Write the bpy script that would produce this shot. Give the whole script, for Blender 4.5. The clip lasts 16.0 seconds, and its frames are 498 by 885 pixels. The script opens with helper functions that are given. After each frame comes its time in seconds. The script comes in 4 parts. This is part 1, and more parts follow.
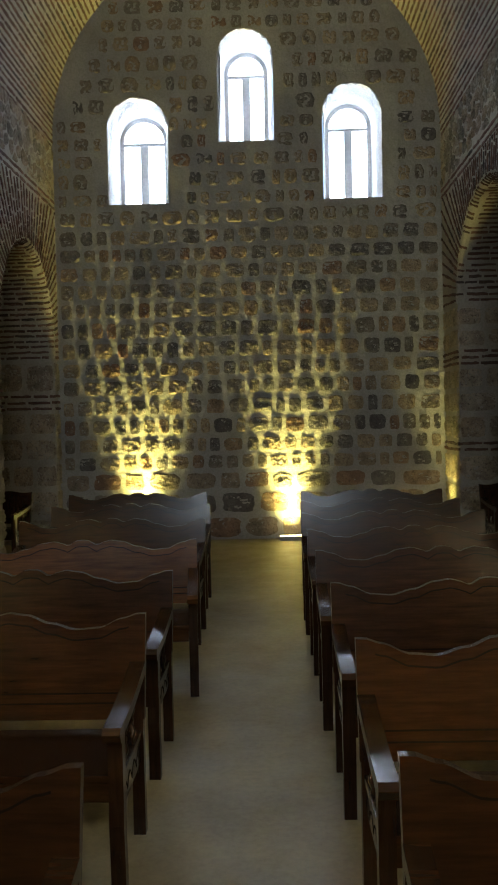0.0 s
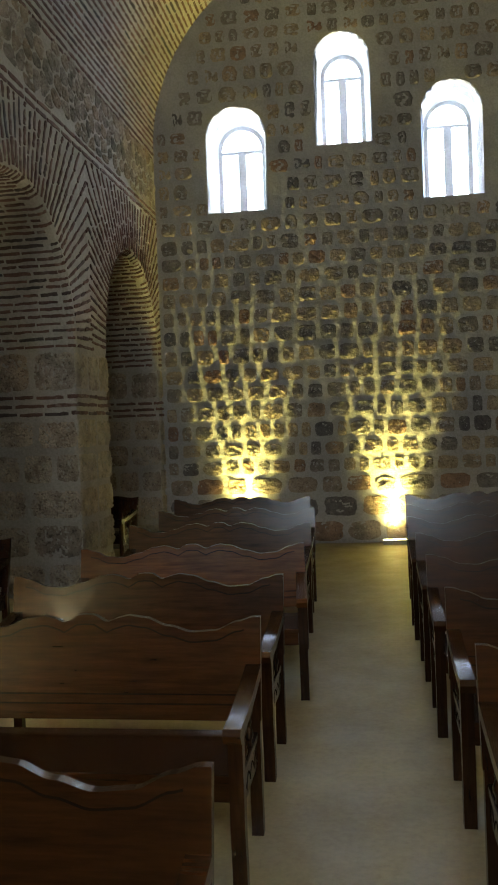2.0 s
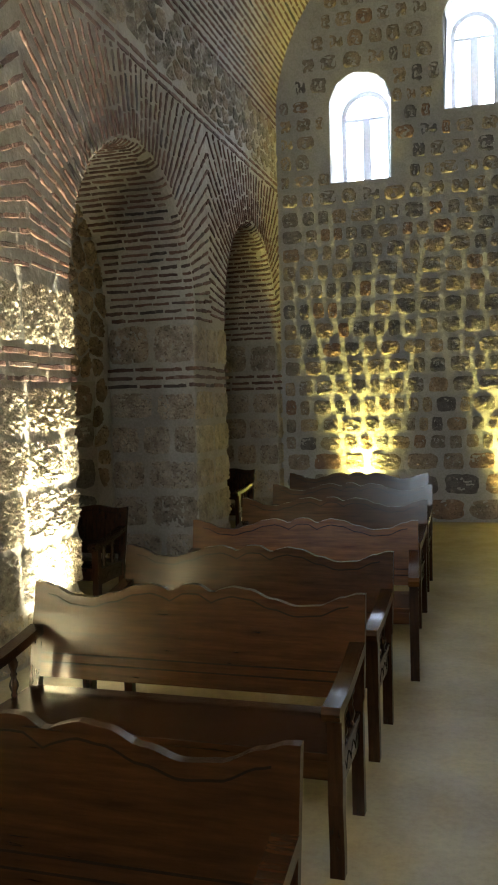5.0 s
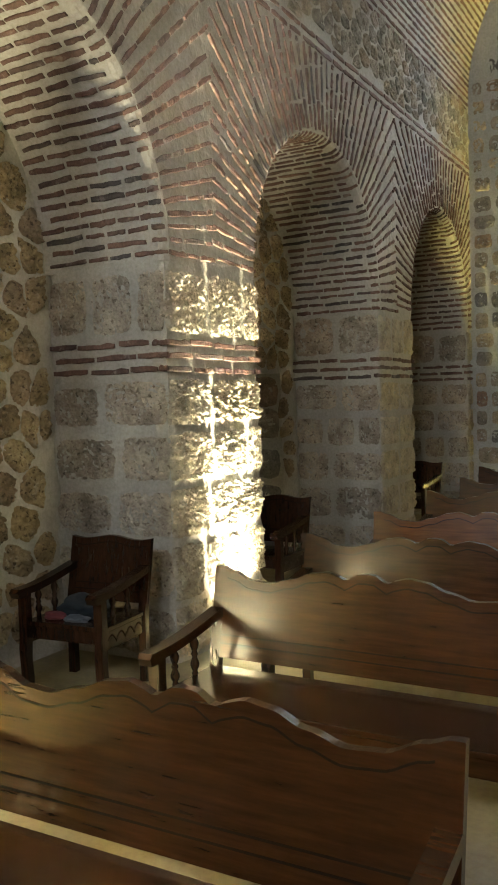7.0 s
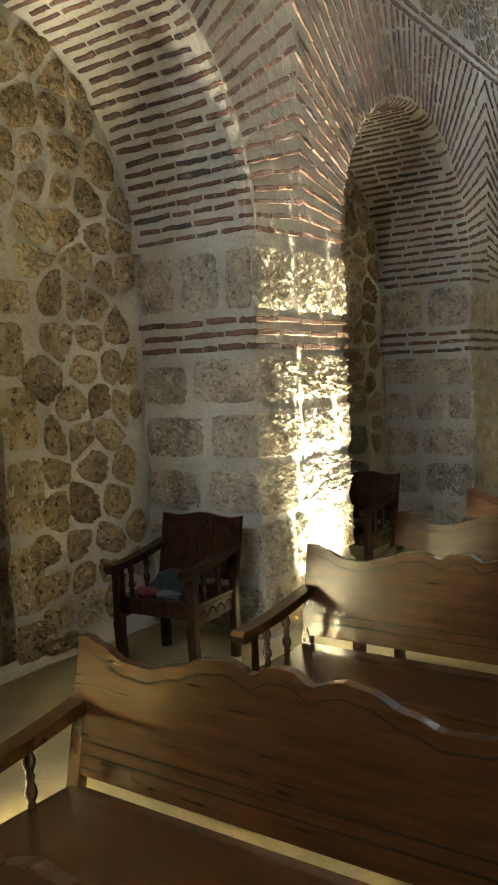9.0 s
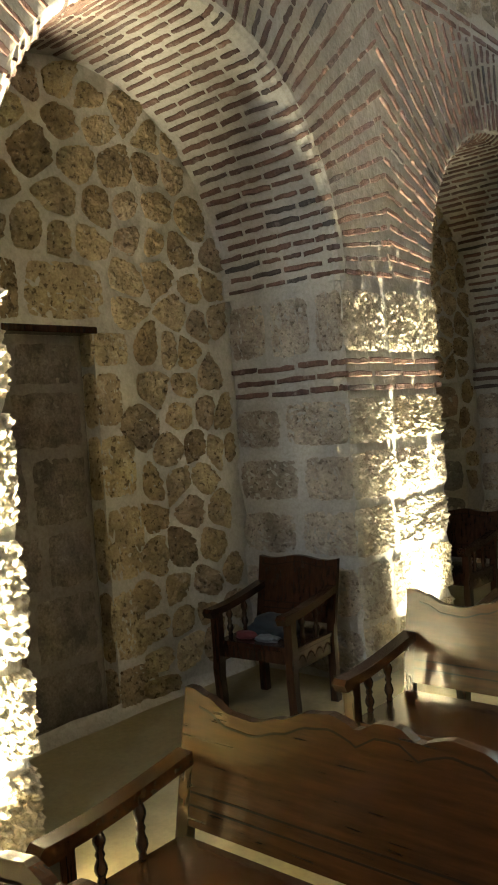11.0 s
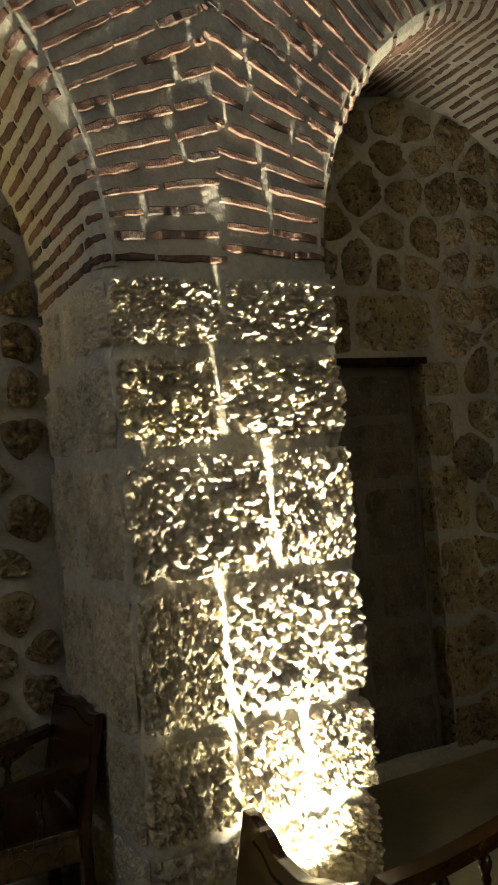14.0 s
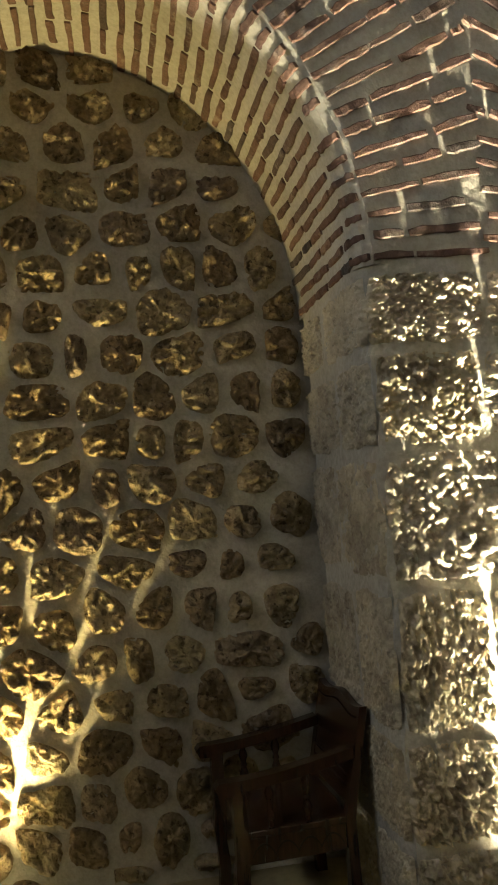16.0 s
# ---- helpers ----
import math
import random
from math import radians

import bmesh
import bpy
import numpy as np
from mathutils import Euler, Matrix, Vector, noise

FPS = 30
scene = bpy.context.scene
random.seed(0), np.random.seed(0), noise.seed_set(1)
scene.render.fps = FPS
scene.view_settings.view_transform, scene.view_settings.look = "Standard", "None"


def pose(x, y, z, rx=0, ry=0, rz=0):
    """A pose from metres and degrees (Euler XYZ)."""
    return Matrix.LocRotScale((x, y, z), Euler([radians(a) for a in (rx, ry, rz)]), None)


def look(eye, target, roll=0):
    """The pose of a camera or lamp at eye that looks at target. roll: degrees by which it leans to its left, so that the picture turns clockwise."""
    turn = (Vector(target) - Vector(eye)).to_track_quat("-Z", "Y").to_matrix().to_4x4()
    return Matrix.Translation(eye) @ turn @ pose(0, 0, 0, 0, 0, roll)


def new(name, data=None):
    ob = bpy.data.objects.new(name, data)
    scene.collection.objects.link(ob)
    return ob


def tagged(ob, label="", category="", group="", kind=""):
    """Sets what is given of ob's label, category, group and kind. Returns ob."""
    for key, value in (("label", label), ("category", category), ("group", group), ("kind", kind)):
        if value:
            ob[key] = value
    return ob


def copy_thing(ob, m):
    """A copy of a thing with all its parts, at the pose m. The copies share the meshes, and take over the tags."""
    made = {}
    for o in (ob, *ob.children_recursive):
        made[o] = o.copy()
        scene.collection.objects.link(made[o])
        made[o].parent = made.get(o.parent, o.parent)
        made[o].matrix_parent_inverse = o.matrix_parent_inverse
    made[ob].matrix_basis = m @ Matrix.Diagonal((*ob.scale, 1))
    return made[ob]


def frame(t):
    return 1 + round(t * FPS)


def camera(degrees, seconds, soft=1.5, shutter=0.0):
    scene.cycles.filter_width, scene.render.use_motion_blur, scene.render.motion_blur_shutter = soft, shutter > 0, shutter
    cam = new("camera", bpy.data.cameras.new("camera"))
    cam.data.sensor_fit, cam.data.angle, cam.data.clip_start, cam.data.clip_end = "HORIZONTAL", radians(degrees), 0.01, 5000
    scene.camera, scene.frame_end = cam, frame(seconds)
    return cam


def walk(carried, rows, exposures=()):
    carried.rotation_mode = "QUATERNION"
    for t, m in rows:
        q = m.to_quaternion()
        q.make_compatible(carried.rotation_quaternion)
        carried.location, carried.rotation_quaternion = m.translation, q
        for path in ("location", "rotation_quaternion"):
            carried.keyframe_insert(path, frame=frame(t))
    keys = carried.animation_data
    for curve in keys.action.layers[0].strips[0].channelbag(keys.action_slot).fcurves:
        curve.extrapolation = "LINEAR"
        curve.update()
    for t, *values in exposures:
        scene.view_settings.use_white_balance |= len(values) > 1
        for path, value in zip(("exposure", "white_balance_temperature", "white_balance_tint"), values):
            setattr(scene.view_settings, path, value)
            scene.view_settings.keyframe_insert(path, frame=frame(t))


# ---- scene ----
cam = camera(33.0, 16.0, soft=1.9)
PATH = [
    (0, (0.2, 0.154, 1.778), (0.142, 2.152, 1.721), -1.3),
    (0.5, (0.186, 0.158, 1.777), (0.086, 2.154, 1.711), -1.1),
    (1, (0.169, 0.158, 1.774), (0.01, 2.15, 1.713), -1.1),
    (1.5, (0.145, 0.144, 1.779), (-0.079, 2.131, 1.736), -1.5),
    (2, (0.133, 0.129, 1.783), (-0.153, 2.108, 1.742), -2.2),
    (2.5, (0.122, 0.135, 1.783), (-0.222, 2.104, 1.721), -2.9),
    (3, (0.116, 0.158, 1.774), (-0.284, 2.116, 1.705), -3.2),
    (5.5, (0.202, 0.223, 1.768), (-0.464, 2.105, 1.662), -1.3),
    (6, (0.218, 0.226, 1.766), (-0.577, 2.058, 1.654), -1.5),
    (6.5, (0.24, 0.23, 1.76), (-0.657, 2.015, 1.659), -1.5),
    (7, (0.244, 0.235, 1.755), (-0.74, 1.974, 1.657), -1.7),
    (7.5, (0.235, 0.237, 1.756), (-0.81, 1.939, 1.641), -2.1),
    (8, (0.204, 0.247, 1.753), (-0.89, 1.917, 1.62), -2.2),
    (10.5, (0.198, 0.236, 1.821), (-1.059, 1.788, 1.71), -3.8),
    (11, (0.198, 0.202, 1.836), (-1.119, 1.706, 1.777), -4.1),
    (11.5, (0.177, 0.171, 1.839), (-1.176, 1.644, 1.815), -4.1),
    (12, (0.156, 0.146, 1.839), (-1.253, 1.565, 1.844), -4.4),
    (12.5, (0.14, 0.134, 1.845), (-1.35, 1.468, 1.868), -4.5),
    (13, (0.151, 0.155, 1.851), (-1.429, 1.382, 1.883), -4.5),
    (13.5, (0.159, 0.178, 1.852), (-1.529, 1.249, 1.901), -4.9),
    (14, (0.169, 0.177, 1.855), (-1.61, 1.089, 1.922), -4.8),
    (14.5, (0.172, 0.164, 1.858), (-1.673, 0.932, 1.92), -4.3),
    (15, (0.174, 0.153, 1.861), (-1.727, 0.771, 1.927), -4.3),
    (15.5, (0.186, 0.148, 1.859), (-1.756, 0.616, 1.955), -4.5),
    (16, (0.195, 0.14, 1.848), (-1.771, 0.486, 1.962), -4.6),
]
EXPO = [(0.0, 1.5), (3.0, 2.0), (5.5, 2.3), (7.0, 2.8), (11.0, 2.55), (12.0, 1.9), (13.0, 1.1), (13.6, 0.85), (14.6, 0.65), (15.3, 0.75), (16.0, 1.25)]
walk(cam, [(t, look(eye, target, roll)) for t, eye, target, roll in PATH], EXPO)
SKY, P_END, P_C, P_D, P_N, P_WIN, P_SOUTH_FILL = 0.15, 540.0, 1000.0, 3700.0, 290.0, 24.0, 42.0

# ---- world, sun, lamps ----
world = bpy.data.worlds.new("overcast_sky")
scene.world = world
world.use_nodes = True
_wn = world.node_tree.nodes
_sky = _wn.new("ShaderNodeTexSky")
_sky.sky_type, _sky.sun_disc = "NISHITA", False
_sky.sun_elevation, _sky.sun_rotation = radians(50), radians(92)
world.node_tree.links.new(_sky.outputs[0], _wn["Background"].inputs[0])
_wn["Background"].inputs[1].default_value = SKY

_sun = bpy.data.lights.new("sun", "SUN")
_sun.energy, _sun.angle, _sun.color = 3.0, radians(0.6), (1.0, 0.95, 0.86)
_so = new("sun", _sun)
_so.matrix_world = look((25, -1, 30), (0, 0, 0))

# ---- plan ----
XL, XLB = -2.945, -3.985          # arcade face and niche back, one side
XR, XRB = 2.712, 3.752            # the same on the other side
YE, YS = 12.52, -4.5              # window wall, wall behind the camera
XC, RV, ZV = (XL + XR) / 2, (XR - XL) / 2, 5.93   # vault axis, radius, springing
ZS = 2.70                         # arch springing
RISE = 1.42
BAYS = [(-1.36, 1.19), (2.26, 4.82), (6.08, 8.76), (9.88, 12.30)]
PIERS = [(-2.5, -1.36), (1.19, 2.26), (4.82, 6.08), (8.76, 9.88), (12.30, 12.52)]
BAYS_E = [(-1.36, 1.19), (2.26, 4.60), (5.50, 7.75), (8.62, 11.60)]       # the other side, whose arches spring higher
PIERS_E = [(-2.5, -1.36), (1.19, 2.26), (4.60, 5.50), (7.75, 8.62), (11.60, 12.52)]
ZS_E, RISE_E = 3.27, 1.20
WARM = (1.0, 0.85, 0.22)
COOLW = (1.0, 0.92, 0.65)
AMBER = (1.0, 0.79, 0.32)


def uplight(name, eye, target, watts, colour, size):
    """A floor light with a soft-edged beam."""
    d = bpy.data.lights.new(name, "SPOT")
    d.energy, d.color, d.spot_size, d.spot_blend, d.shadow_soft_size = watts, colour, radians(size), 1.0, 0.075
    o = new(name, d)
    o.matrix_world = look(eye, target)
    return o


UPLIGHTS = [  # foot, wall direction, distance to the wall, watts, colour
    ((-1.73, YE - 0.21, 0.09), (0, 1), 0.21, P_END, WARM),
    ((0.43, YE - 0.21, 0.09), (0, 1), 0.21, P_END, WARM),
    ((XR - 0.14, 12.05, 0.09), (1, 0), 0.14, P_END * 0.2, WARM),
    ((XL + 0.26, 5.55, 0.07), (-1, 0), 0.26, P_C, COOLW),
    ((XL + 0.26, 1.85, 0.07), (-1, 0), 0.26, P_D, COOLW),
    # unseen pair added on the east side, mirroring the two above for bounce light
    ((XR - 0.26, 5.20, 0.07), (1, 0), 0.26, P_C, COOLW),
    ((XR - 0.26, 1.95, 0.07), (1, 0), 0.26, P_D, COOLW),
    ((XLB + 0.30, -0.50, 0.09), (-1, 0), 0.30, P_N, AMBER),
    # also unseen and added, mirroring the niche lamp above
    ((XRB - 0.30, -0.50, 0.09), (1, 0), 0.30, P_N, AMBER),
]
for (_x, _y, _z), (_dx, _dy), _d, _w, _c in UPLIGHTS:
    # a beam up the wall, and the wide spill round its foot
    uplight("uplight_lamp", (_x, _y, _z), (_x + _dx * _d, _y + _dy * _d, {COOLW: 1.1, WARM: 2.6, AMBER: 2.0}[_c]), _w, _c, {COOLW: 43, WARM: 54, AMBER: 84}[_c])
    uplight("uplight_lamp", (_x, _y, _z), (_x + _dx * _d, _y + _dy * _d, 0.5), _w * {COOLW: 0.27, WARM: 0.16, AMBER: 0.10}[_c], _c, 82)


def opening_lamp(x, z, w, h, y, watts, toward, colour=(0.72, 0.84, 1.0)):
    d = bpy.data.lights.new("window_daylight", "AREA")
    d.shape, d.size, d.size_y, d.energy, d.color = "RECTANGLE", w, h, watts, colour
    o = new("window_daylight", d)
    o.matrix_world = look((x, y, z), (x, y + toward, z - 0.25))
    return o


WINDOWS = [(-1.69, 4.955, 6.51, 0.90), (-0.10, 5.825, 7.45, 0.82), (1.44, 4.955, 6.62, 0.86)]
for _x, _z0, _z1, _w in WINDOWS:
    opening_lamp(_x, (_z0 + _z1) / 2, _w, _z1 - _z0, YE + 0.98, P_WIN, -1)

SOUTH_FILL = [(-1.30, 4.9, 6.6, 0.9), (1.07, 4.9, 6.6, 0.9)]     # unseen openings added behind the camera, to fill the north wall with light
for _x, _z0, _z1, _w in SOUTH_FILL:
    opening_lamp(_x, (_z0 + _z1) / 2, _w, _z1 - _z0, YS - 0.45, P_SOUTH_FILL, 1, (0.84, 0.92, 1.0))

# ---- materials ----


def _mat(name):
    m = bpy.data.materials.new(name)
    m.use_nodes = True
    return m, m.node_tree.nodes, m.node_tree.links, m.node_tree.nodes["Principled BSDF"]


def _pos(n, l, scale=(1, 1, 1)):
    g = n.new("ShaderNodeNewGeometry")
    v = n.new("ShaderNodeMapping")
    v.inputs["Scale"].default_value = scale
    l.new(g.outputs["Position"], v.inputs["Vector"])
    return v.outputs[0]


def _noise(n, l, vec, scale, detail=5, rough=0.6):
    t = n.new("ShaderNodeTexNoise")
    t.inputs["Scale"].default_value, t.inputs["Detail"].default_value, t.inputs["Roughness"].default_value = scale, detail, rough
    l.new(vec, t.inputs["Vector"])
    return t.outputs[0]


def _ramp(n, l, fac, stops):
    r = n.new("ShaderNodeValToRGB")
    while len(r.color_ramp.elements) < len(stops):
        r.color_ramp.elements.new(0.5)
    for e, (p, c) in zip(r.color_ramp.elements, stops):
        e.position, e.color = p, (*c, 1)
    l.new(fac, r.inputs[0])
    return r.outputs[0]


def _mix(n, l, kind, fac, a, b):
    x = n.new("ShaderNodeMix")
    x.data_type, x.blend_type = "RGBA", kind
    if isinstance(fac, float):
        x.inputs[0].default_value = fac
    else:
        l.new(fac, x.inputs[0])
    l.new(a, x.inputs[6])
    if isinstance(b, tuple):
        x.inputs[7].default_value = (*b, 1)
    else:
        l.new(b, x.inputs[7])
    return x.outputs[2]


def _bump(n, l, bsdf, height, strength, dist, before=None):
    b = n.new("ShaderNodeBump")
    b.inputs["Strength"].default_value, b.inputs["Distance"].default_value = strength, dist
    l.new(height, b.inputs["Height"])
    if before is not None:
        l.new(before, b.inputs["Normal"])
    l.new(b.outputs[0], bsdf.inputs["Normal"])
    return b.outputs[0]


def masonry(name, stops, island=False, pits=0.5, grain=22, rough=0.9, depth=0.02, stain=(0.5, 0.45, 0.38), stained=0.5, holes=0.0, spec=0.25, speckle=0.7):
    """Stone or brick: a colour for each piece, blotches, pits and grain."""
    m, n, l, b = _mat(name)
    p = _pos(n, l)
    if island:
        own = n.new("ShaderNodeNewGeometry").outputs["Random Per Island"]
    else:
        own = n.new("ShaderNodeObjectInfo").outputs["Random"]
    base = _ramp(n, l, own, stops)
    blot = _ramp(n, l, _noise(n, l, p, 5.5, 6, 0.65), [(0.35, (0.45, 0.43, 0.42)), (0.62, (1.15, 1.12, 1.05))])
    c = _mix(n, l, "MULTIPLY", 0.75, base, blot)
    speck = _ramp(n, l, _noise(n, l, p, 60, 3, 0.7), [(0.3, (0.55, 0.52, 0.5)), (0.65, (1.1, 1.1, 1.1))])
    c = _mix(n, l, "MULTIPLY", speckle, c, speck)
    lime = _ramp(n, l, _noise(n, l, p, 9, 8, 0.7), [(0.56, (0, 0, 0)), (0.72, (1, 1, 1))])
    k = n.new("ShaderNodeMath")
    k.operation = "MULTIPLY"
    k.inputs[1].default_value = stained
    l.new(lime, k.inputs[0])
    c = _mix(n, l, "MIX", k.outputs[0], c, stain)
    if holes:
        h = _ramp(n, l, _noise(n, l, p, 27, 4, 0.55), [(0.36, (0.22, 0.19, 0.16)), (0.43, (1, 1, 1))])
        c = _mix(n, l, "MULTIPLY", holes, c, h)
    l.new(c, b.inputs["Base Color"])
    b.inputs["Roughness"].default_value = rough
    b.inputs["Specular IOR Level"].default_value = spec
    v = n.new("ShaderNodeTexVoronoi")
    v.inputs["Scale"].default_value = grain * 1.6
    l.new(p, v.inputs["Vector"])
    n1 = _bump(n, l, b, _noise(n, l, p, grain, 8, 0.65), 1.0, depth)
    _bump(n, l, b, v.outputs["Distance"], pits, depth * 0.6, n1)
    return m




def mortar_mat(name, colour, depth=0.008):
    m, n, l, b = _mat(name)
    p = _pos(n, l)
    a = _ramp(n, l, _noise(n, l, p, 1.7, 6, 0.6), [(0.3, tuple(c * 0.78 for c in colour)), (0.7, tuple(c * 1.1 for c in colour))])
    s = _ramp(n, l, _noise(n, l, p, 38, 4, 0.7), [(0.25, (0.72, 0.70, 0.66)), (0.6, (1.05, 1.05, 1.05))])
    l.new(_mix(n, l, "MULTIPLY", 0.8, a, s), b.inputs["Base Color"])
    b.inputs["Roughness"].default_value = 0.93
    b.inputs["Specular IOR Level"].default_value = 0.2
    n1 = _bump(n, l, b, _noise(n, l, p, 6, 4, 0.55), 0.9, depth * 4)
    _bump(n, l, b, _noise(n, l, p, 45, 3, 0.6), 0.35, depth * 0.7, n1)
    return m


M_MORTAR = mortar_mat("lime_mortar", (0.385, 0.36, 0.312))
M_MORTAR_END = mortar_mat("grey_mortar", (0.37, 0.37, 0.365))
DARKS = [(0.0, (0.11, 0.11, 0.12)), (0.3, (0.20, 0.185, 0.17)), (0.55, (0.28, 0.24, 0.19)), (0.8, (0.36, 0.30, 0.21)), (1.0, (0.24, 0.145, 0.10))]
LIMES = [(0.0, (0.22, 0.165, 0.10)), (0.35, (0.32, 0.25, 0.145)), (0.7, (0.40, 0.33, 0.21)), (1.0, (0.27, 0.21, 0.15))]
PIERC = [(0.0, (0.36, 0.325, 0.26)), (0.5, (0.46, 0.41, 0.32)), (1.0, (0.41, 0.355, 0.25))]
BRICKC = [(0.0, (0.095, 0.054, 0.043)), (0.4, (0.14, 0.078, 0.060)), (0.75, (0.175, 0.102, 0.075)), (0.9, (0.10, 0.07, 0.06)), (1.0, (0.06, 0.055, 0.055))]
M_DARK = masonry("basalt_blocks", DARKS, pits=0.4, rough=0.55, spec=0.5, depth=0.022, holes=0.5)
M_DARK_I = masonry("basalt_blocks_far", DARKS, island=True, pits=0.4, rough=0.55, spec=0.5, depth=0.022, holes=0.5)
M_LIME = masonry("limestone_rubble", LIMES, holes=0.75, depth=0.026, pits=0.7, speckle=0.5)
M_PIER = masonry("pier_limestone", PIERC, pits=0.5, depth=0.015, holes=0.35, rough=0.8, speckle=0.35)
M_BAND = masonry("grey_rubble", [(0.0, (0.22, 0.21, 0.19)), (0.5, (0.34, 0.315, 0.265)), (1.0, (0.29, 0.24, 0.18))])
M_PIERD = masonry("weathered_pier_stone", [(0.0, (0.29, 0.255, 0.21)), (0.5, (0.42, 0.37, 0.30)), (1.0, (0.36, 0.30, 0.23))], pits=0.8, depth=0.028, holes=0.6, speckle=0.45)
M_BRICK = masonry("old_brick", BRICKC, pits=0.3, grain=40, depth=0.008, stained=0.35, rough=0.75, spec=0.35)
M_BRICK_I = masonry("old_brick_far", BRICKC, island=True, pits=0.3, grain=40, depth=0.008, stained=0.35, rough=0.75, spec=0.35)


def floor_mat():
    m, n, l, b = _mat("polished_screed")
    p = _pos(n, l)
    a = _ramp(n, l, _noise(n, l, p, 1.1, 7, 0.62), [(0.3, (0.19, 0.152, 0.078)), (0.55, (0.275, 0.228, 0.122)), (0.75, (0.345, 0.292, 0.162))])
    s = _ramp(n, l, _noise(n, l, p, 26, 5, 0.7), [(0.3, (0.74, 0.72, 0.70)), (0.6, (1.04, 1.04, 1.04))])
    l.new(_mix(n, l, "MULTIPLY", 0.7, a, s), b.inputs["Base Color"])
    l.new(_ramp(n, l, _noise(n, l, p, 4, 5, 0.6), [(0.3, (0.42,) * 3), (0.7, (0.62,) * 3)]), b.inputs["Roughness"])
    _bump(n, l, b, _noise(n, l, p, 5, 4, 0.5), 0.25, 0.01)
    return m


M_FLOOR = floor_mat()


def wood_mat(name, dark, light, axis=(1.2, 14, 14), rough=0.23, coat=0.15):
    m, n, l, b = _mat(name)
    t = n.new("ShaderNodeTexCoord")
    v = n.new("ShaderNodeMapping")
    v.inputs["Scale"].default_value = axis
    l.new(t.outputs["Object"], v.inputs["Vector"])
    g = _noise(n, l, v.outputs[0], 3.0, 8, 0.62)
    c = _ramp(n, l, g, [(0.30, dark), (0.52, tuple((a + d) / 2 for a, d in zip(dark, light))), (0.72, light)])
    w = _ramp(n, l, _noise(n, l, _pos(n, l), 2.3, 5, 0.6), [(0.3, (0.7, 0.68, 0.66)), (0.7, (1.12, 1.1, 1.08))])
    l.new(_mix(n, l, "MULTIPLY", 0.8, c, w), b.inputs["Base Color"])
    l.new(_ramp(n, l, _noise(n, l, _pos(n, l), 11, 5, 0.6), [(0.3, (rough * 0.75,) * 3), (0.7, (rough,) * 3)]), b.inputs["Roughness"])
    b.inputs["Specular IOR Level"].default_value = 0.32
    b.inputs["Coat Weight"].default_value, b.inputs["Coat Roughness"].default_value = coat, 0.22
    _bump(n, l, b, g, 0.2, 0.002)
    return m


M_WOOD = wood_mat("dark_stained_wood", (0.024, 0.0098, 0.0032), (0.054, 0.0218, 0.007))
M_WOOD2 = wood_mat("reddish_stained_wood", (0.050, 0.018, 0.005), (0.12, 0.046, 0.012))
M_WOODV = wood_mat("dark_stained_wood_upright", (0.018, 0.0078, 0.0032), (0.044, 0.019, 0.0075), axis=(14, 14, 1.2))
M_CHAIR = wood_mat("old_dark_wood", (0.015, 0.007, 0.004), (0.045, 0.020, 0.010), axis=(14, 14, 1.5), rough=0.235)


def plain(name, colour, rough=0.5, metal=0.0, emit=None, strength=0.0):
    m, n, l, b = _mat(name)
    p = _pos(n, l)
    s = _ramp(n, l, _noise(n, l, p, 30, 4, 0.6), [(0.3, tuple(c * 0.8 for c in colour)), (0.7, colour)])
    l.new(s, b.inputs["Base Color"])
    b.inputs["Roughness"].default_value, b.inputs["Metallic"].default_value = rough, metal
    if emit:
        b.inputs["Emission Color"].default_value, b.inputs["Emission Strength"].default_value = (*emit, 1), strength
    return m


# the shade inside grooves and carving, as a matt black colour
M_GROOVE = plain("groove_shade", (0.014, 0.009, 0.006), 0.95)
M_GROOVE.node_tree.nodes["Principled BSDF"].inputs["Specular IOR Level"].default_value = 0.0
M_FRAME = plain("white_painted_frame", (0.70, 0.70, 0.72), 0.5)
M_LENS = plain("lamp_lens", (0.8, 0.8, 0.7), 0.3, 0, (1.0, 0.80, 0.35), 12.0)
M_STEEL = plain("brushed_steel", (0.45, 0.45, 0.45), 0.35, 1.0)
# near-white colour stands for daylight glare on the stone reveals
M_REVEAL = mortar_mat("pale_glare_reveal", (0.72, 0.72, 0.72), 0.012)
M_BROWN_MORTAR = mortar_mat("dark_brown_mortar", (0.15, 0.13, 0.11))
M_GROUND = mortar_mat("dusty_ground", (0.30, 0.27, 0.22))


def glass_mat():
    m, n, l, b = _mat("clear_window_glass")
    b.inputs["Base Color"].default_value = (0.95, 0.97, 1, 1)
    b.inputs["Roughness"].default_value, b.inputs["Transmission Weight"].default_value, b.inputs["IOR"].default_value = 0.0, 1.0, 1.05
    return m


M_GLASS = glass_mat()

# ---- mesh helpers ----


def thing(name, label, category, at=None, kind="", group=""):
    o = new(name)
    if at is not None:
        o.matrix_world = at
    return tagged(o, label, category, group, kind)


def link(name, me, parent=None, label="", m=None):
    o = new(name, me)
    if parent is not None:
        o.parent = parent
    if m is not None:
        o.matrix_basis = m
    if label:
        o["label"] = label
    return o


def part(name, bm, material, parent, label="", smooth=False):
    me = bpy.data.meshes.new(name)
    bm.to_mesh(me)
    bm.free()
    me.materials.append(material)
    if smooth:
        me.shade_smooth()
    return link(name, me, parent, label)


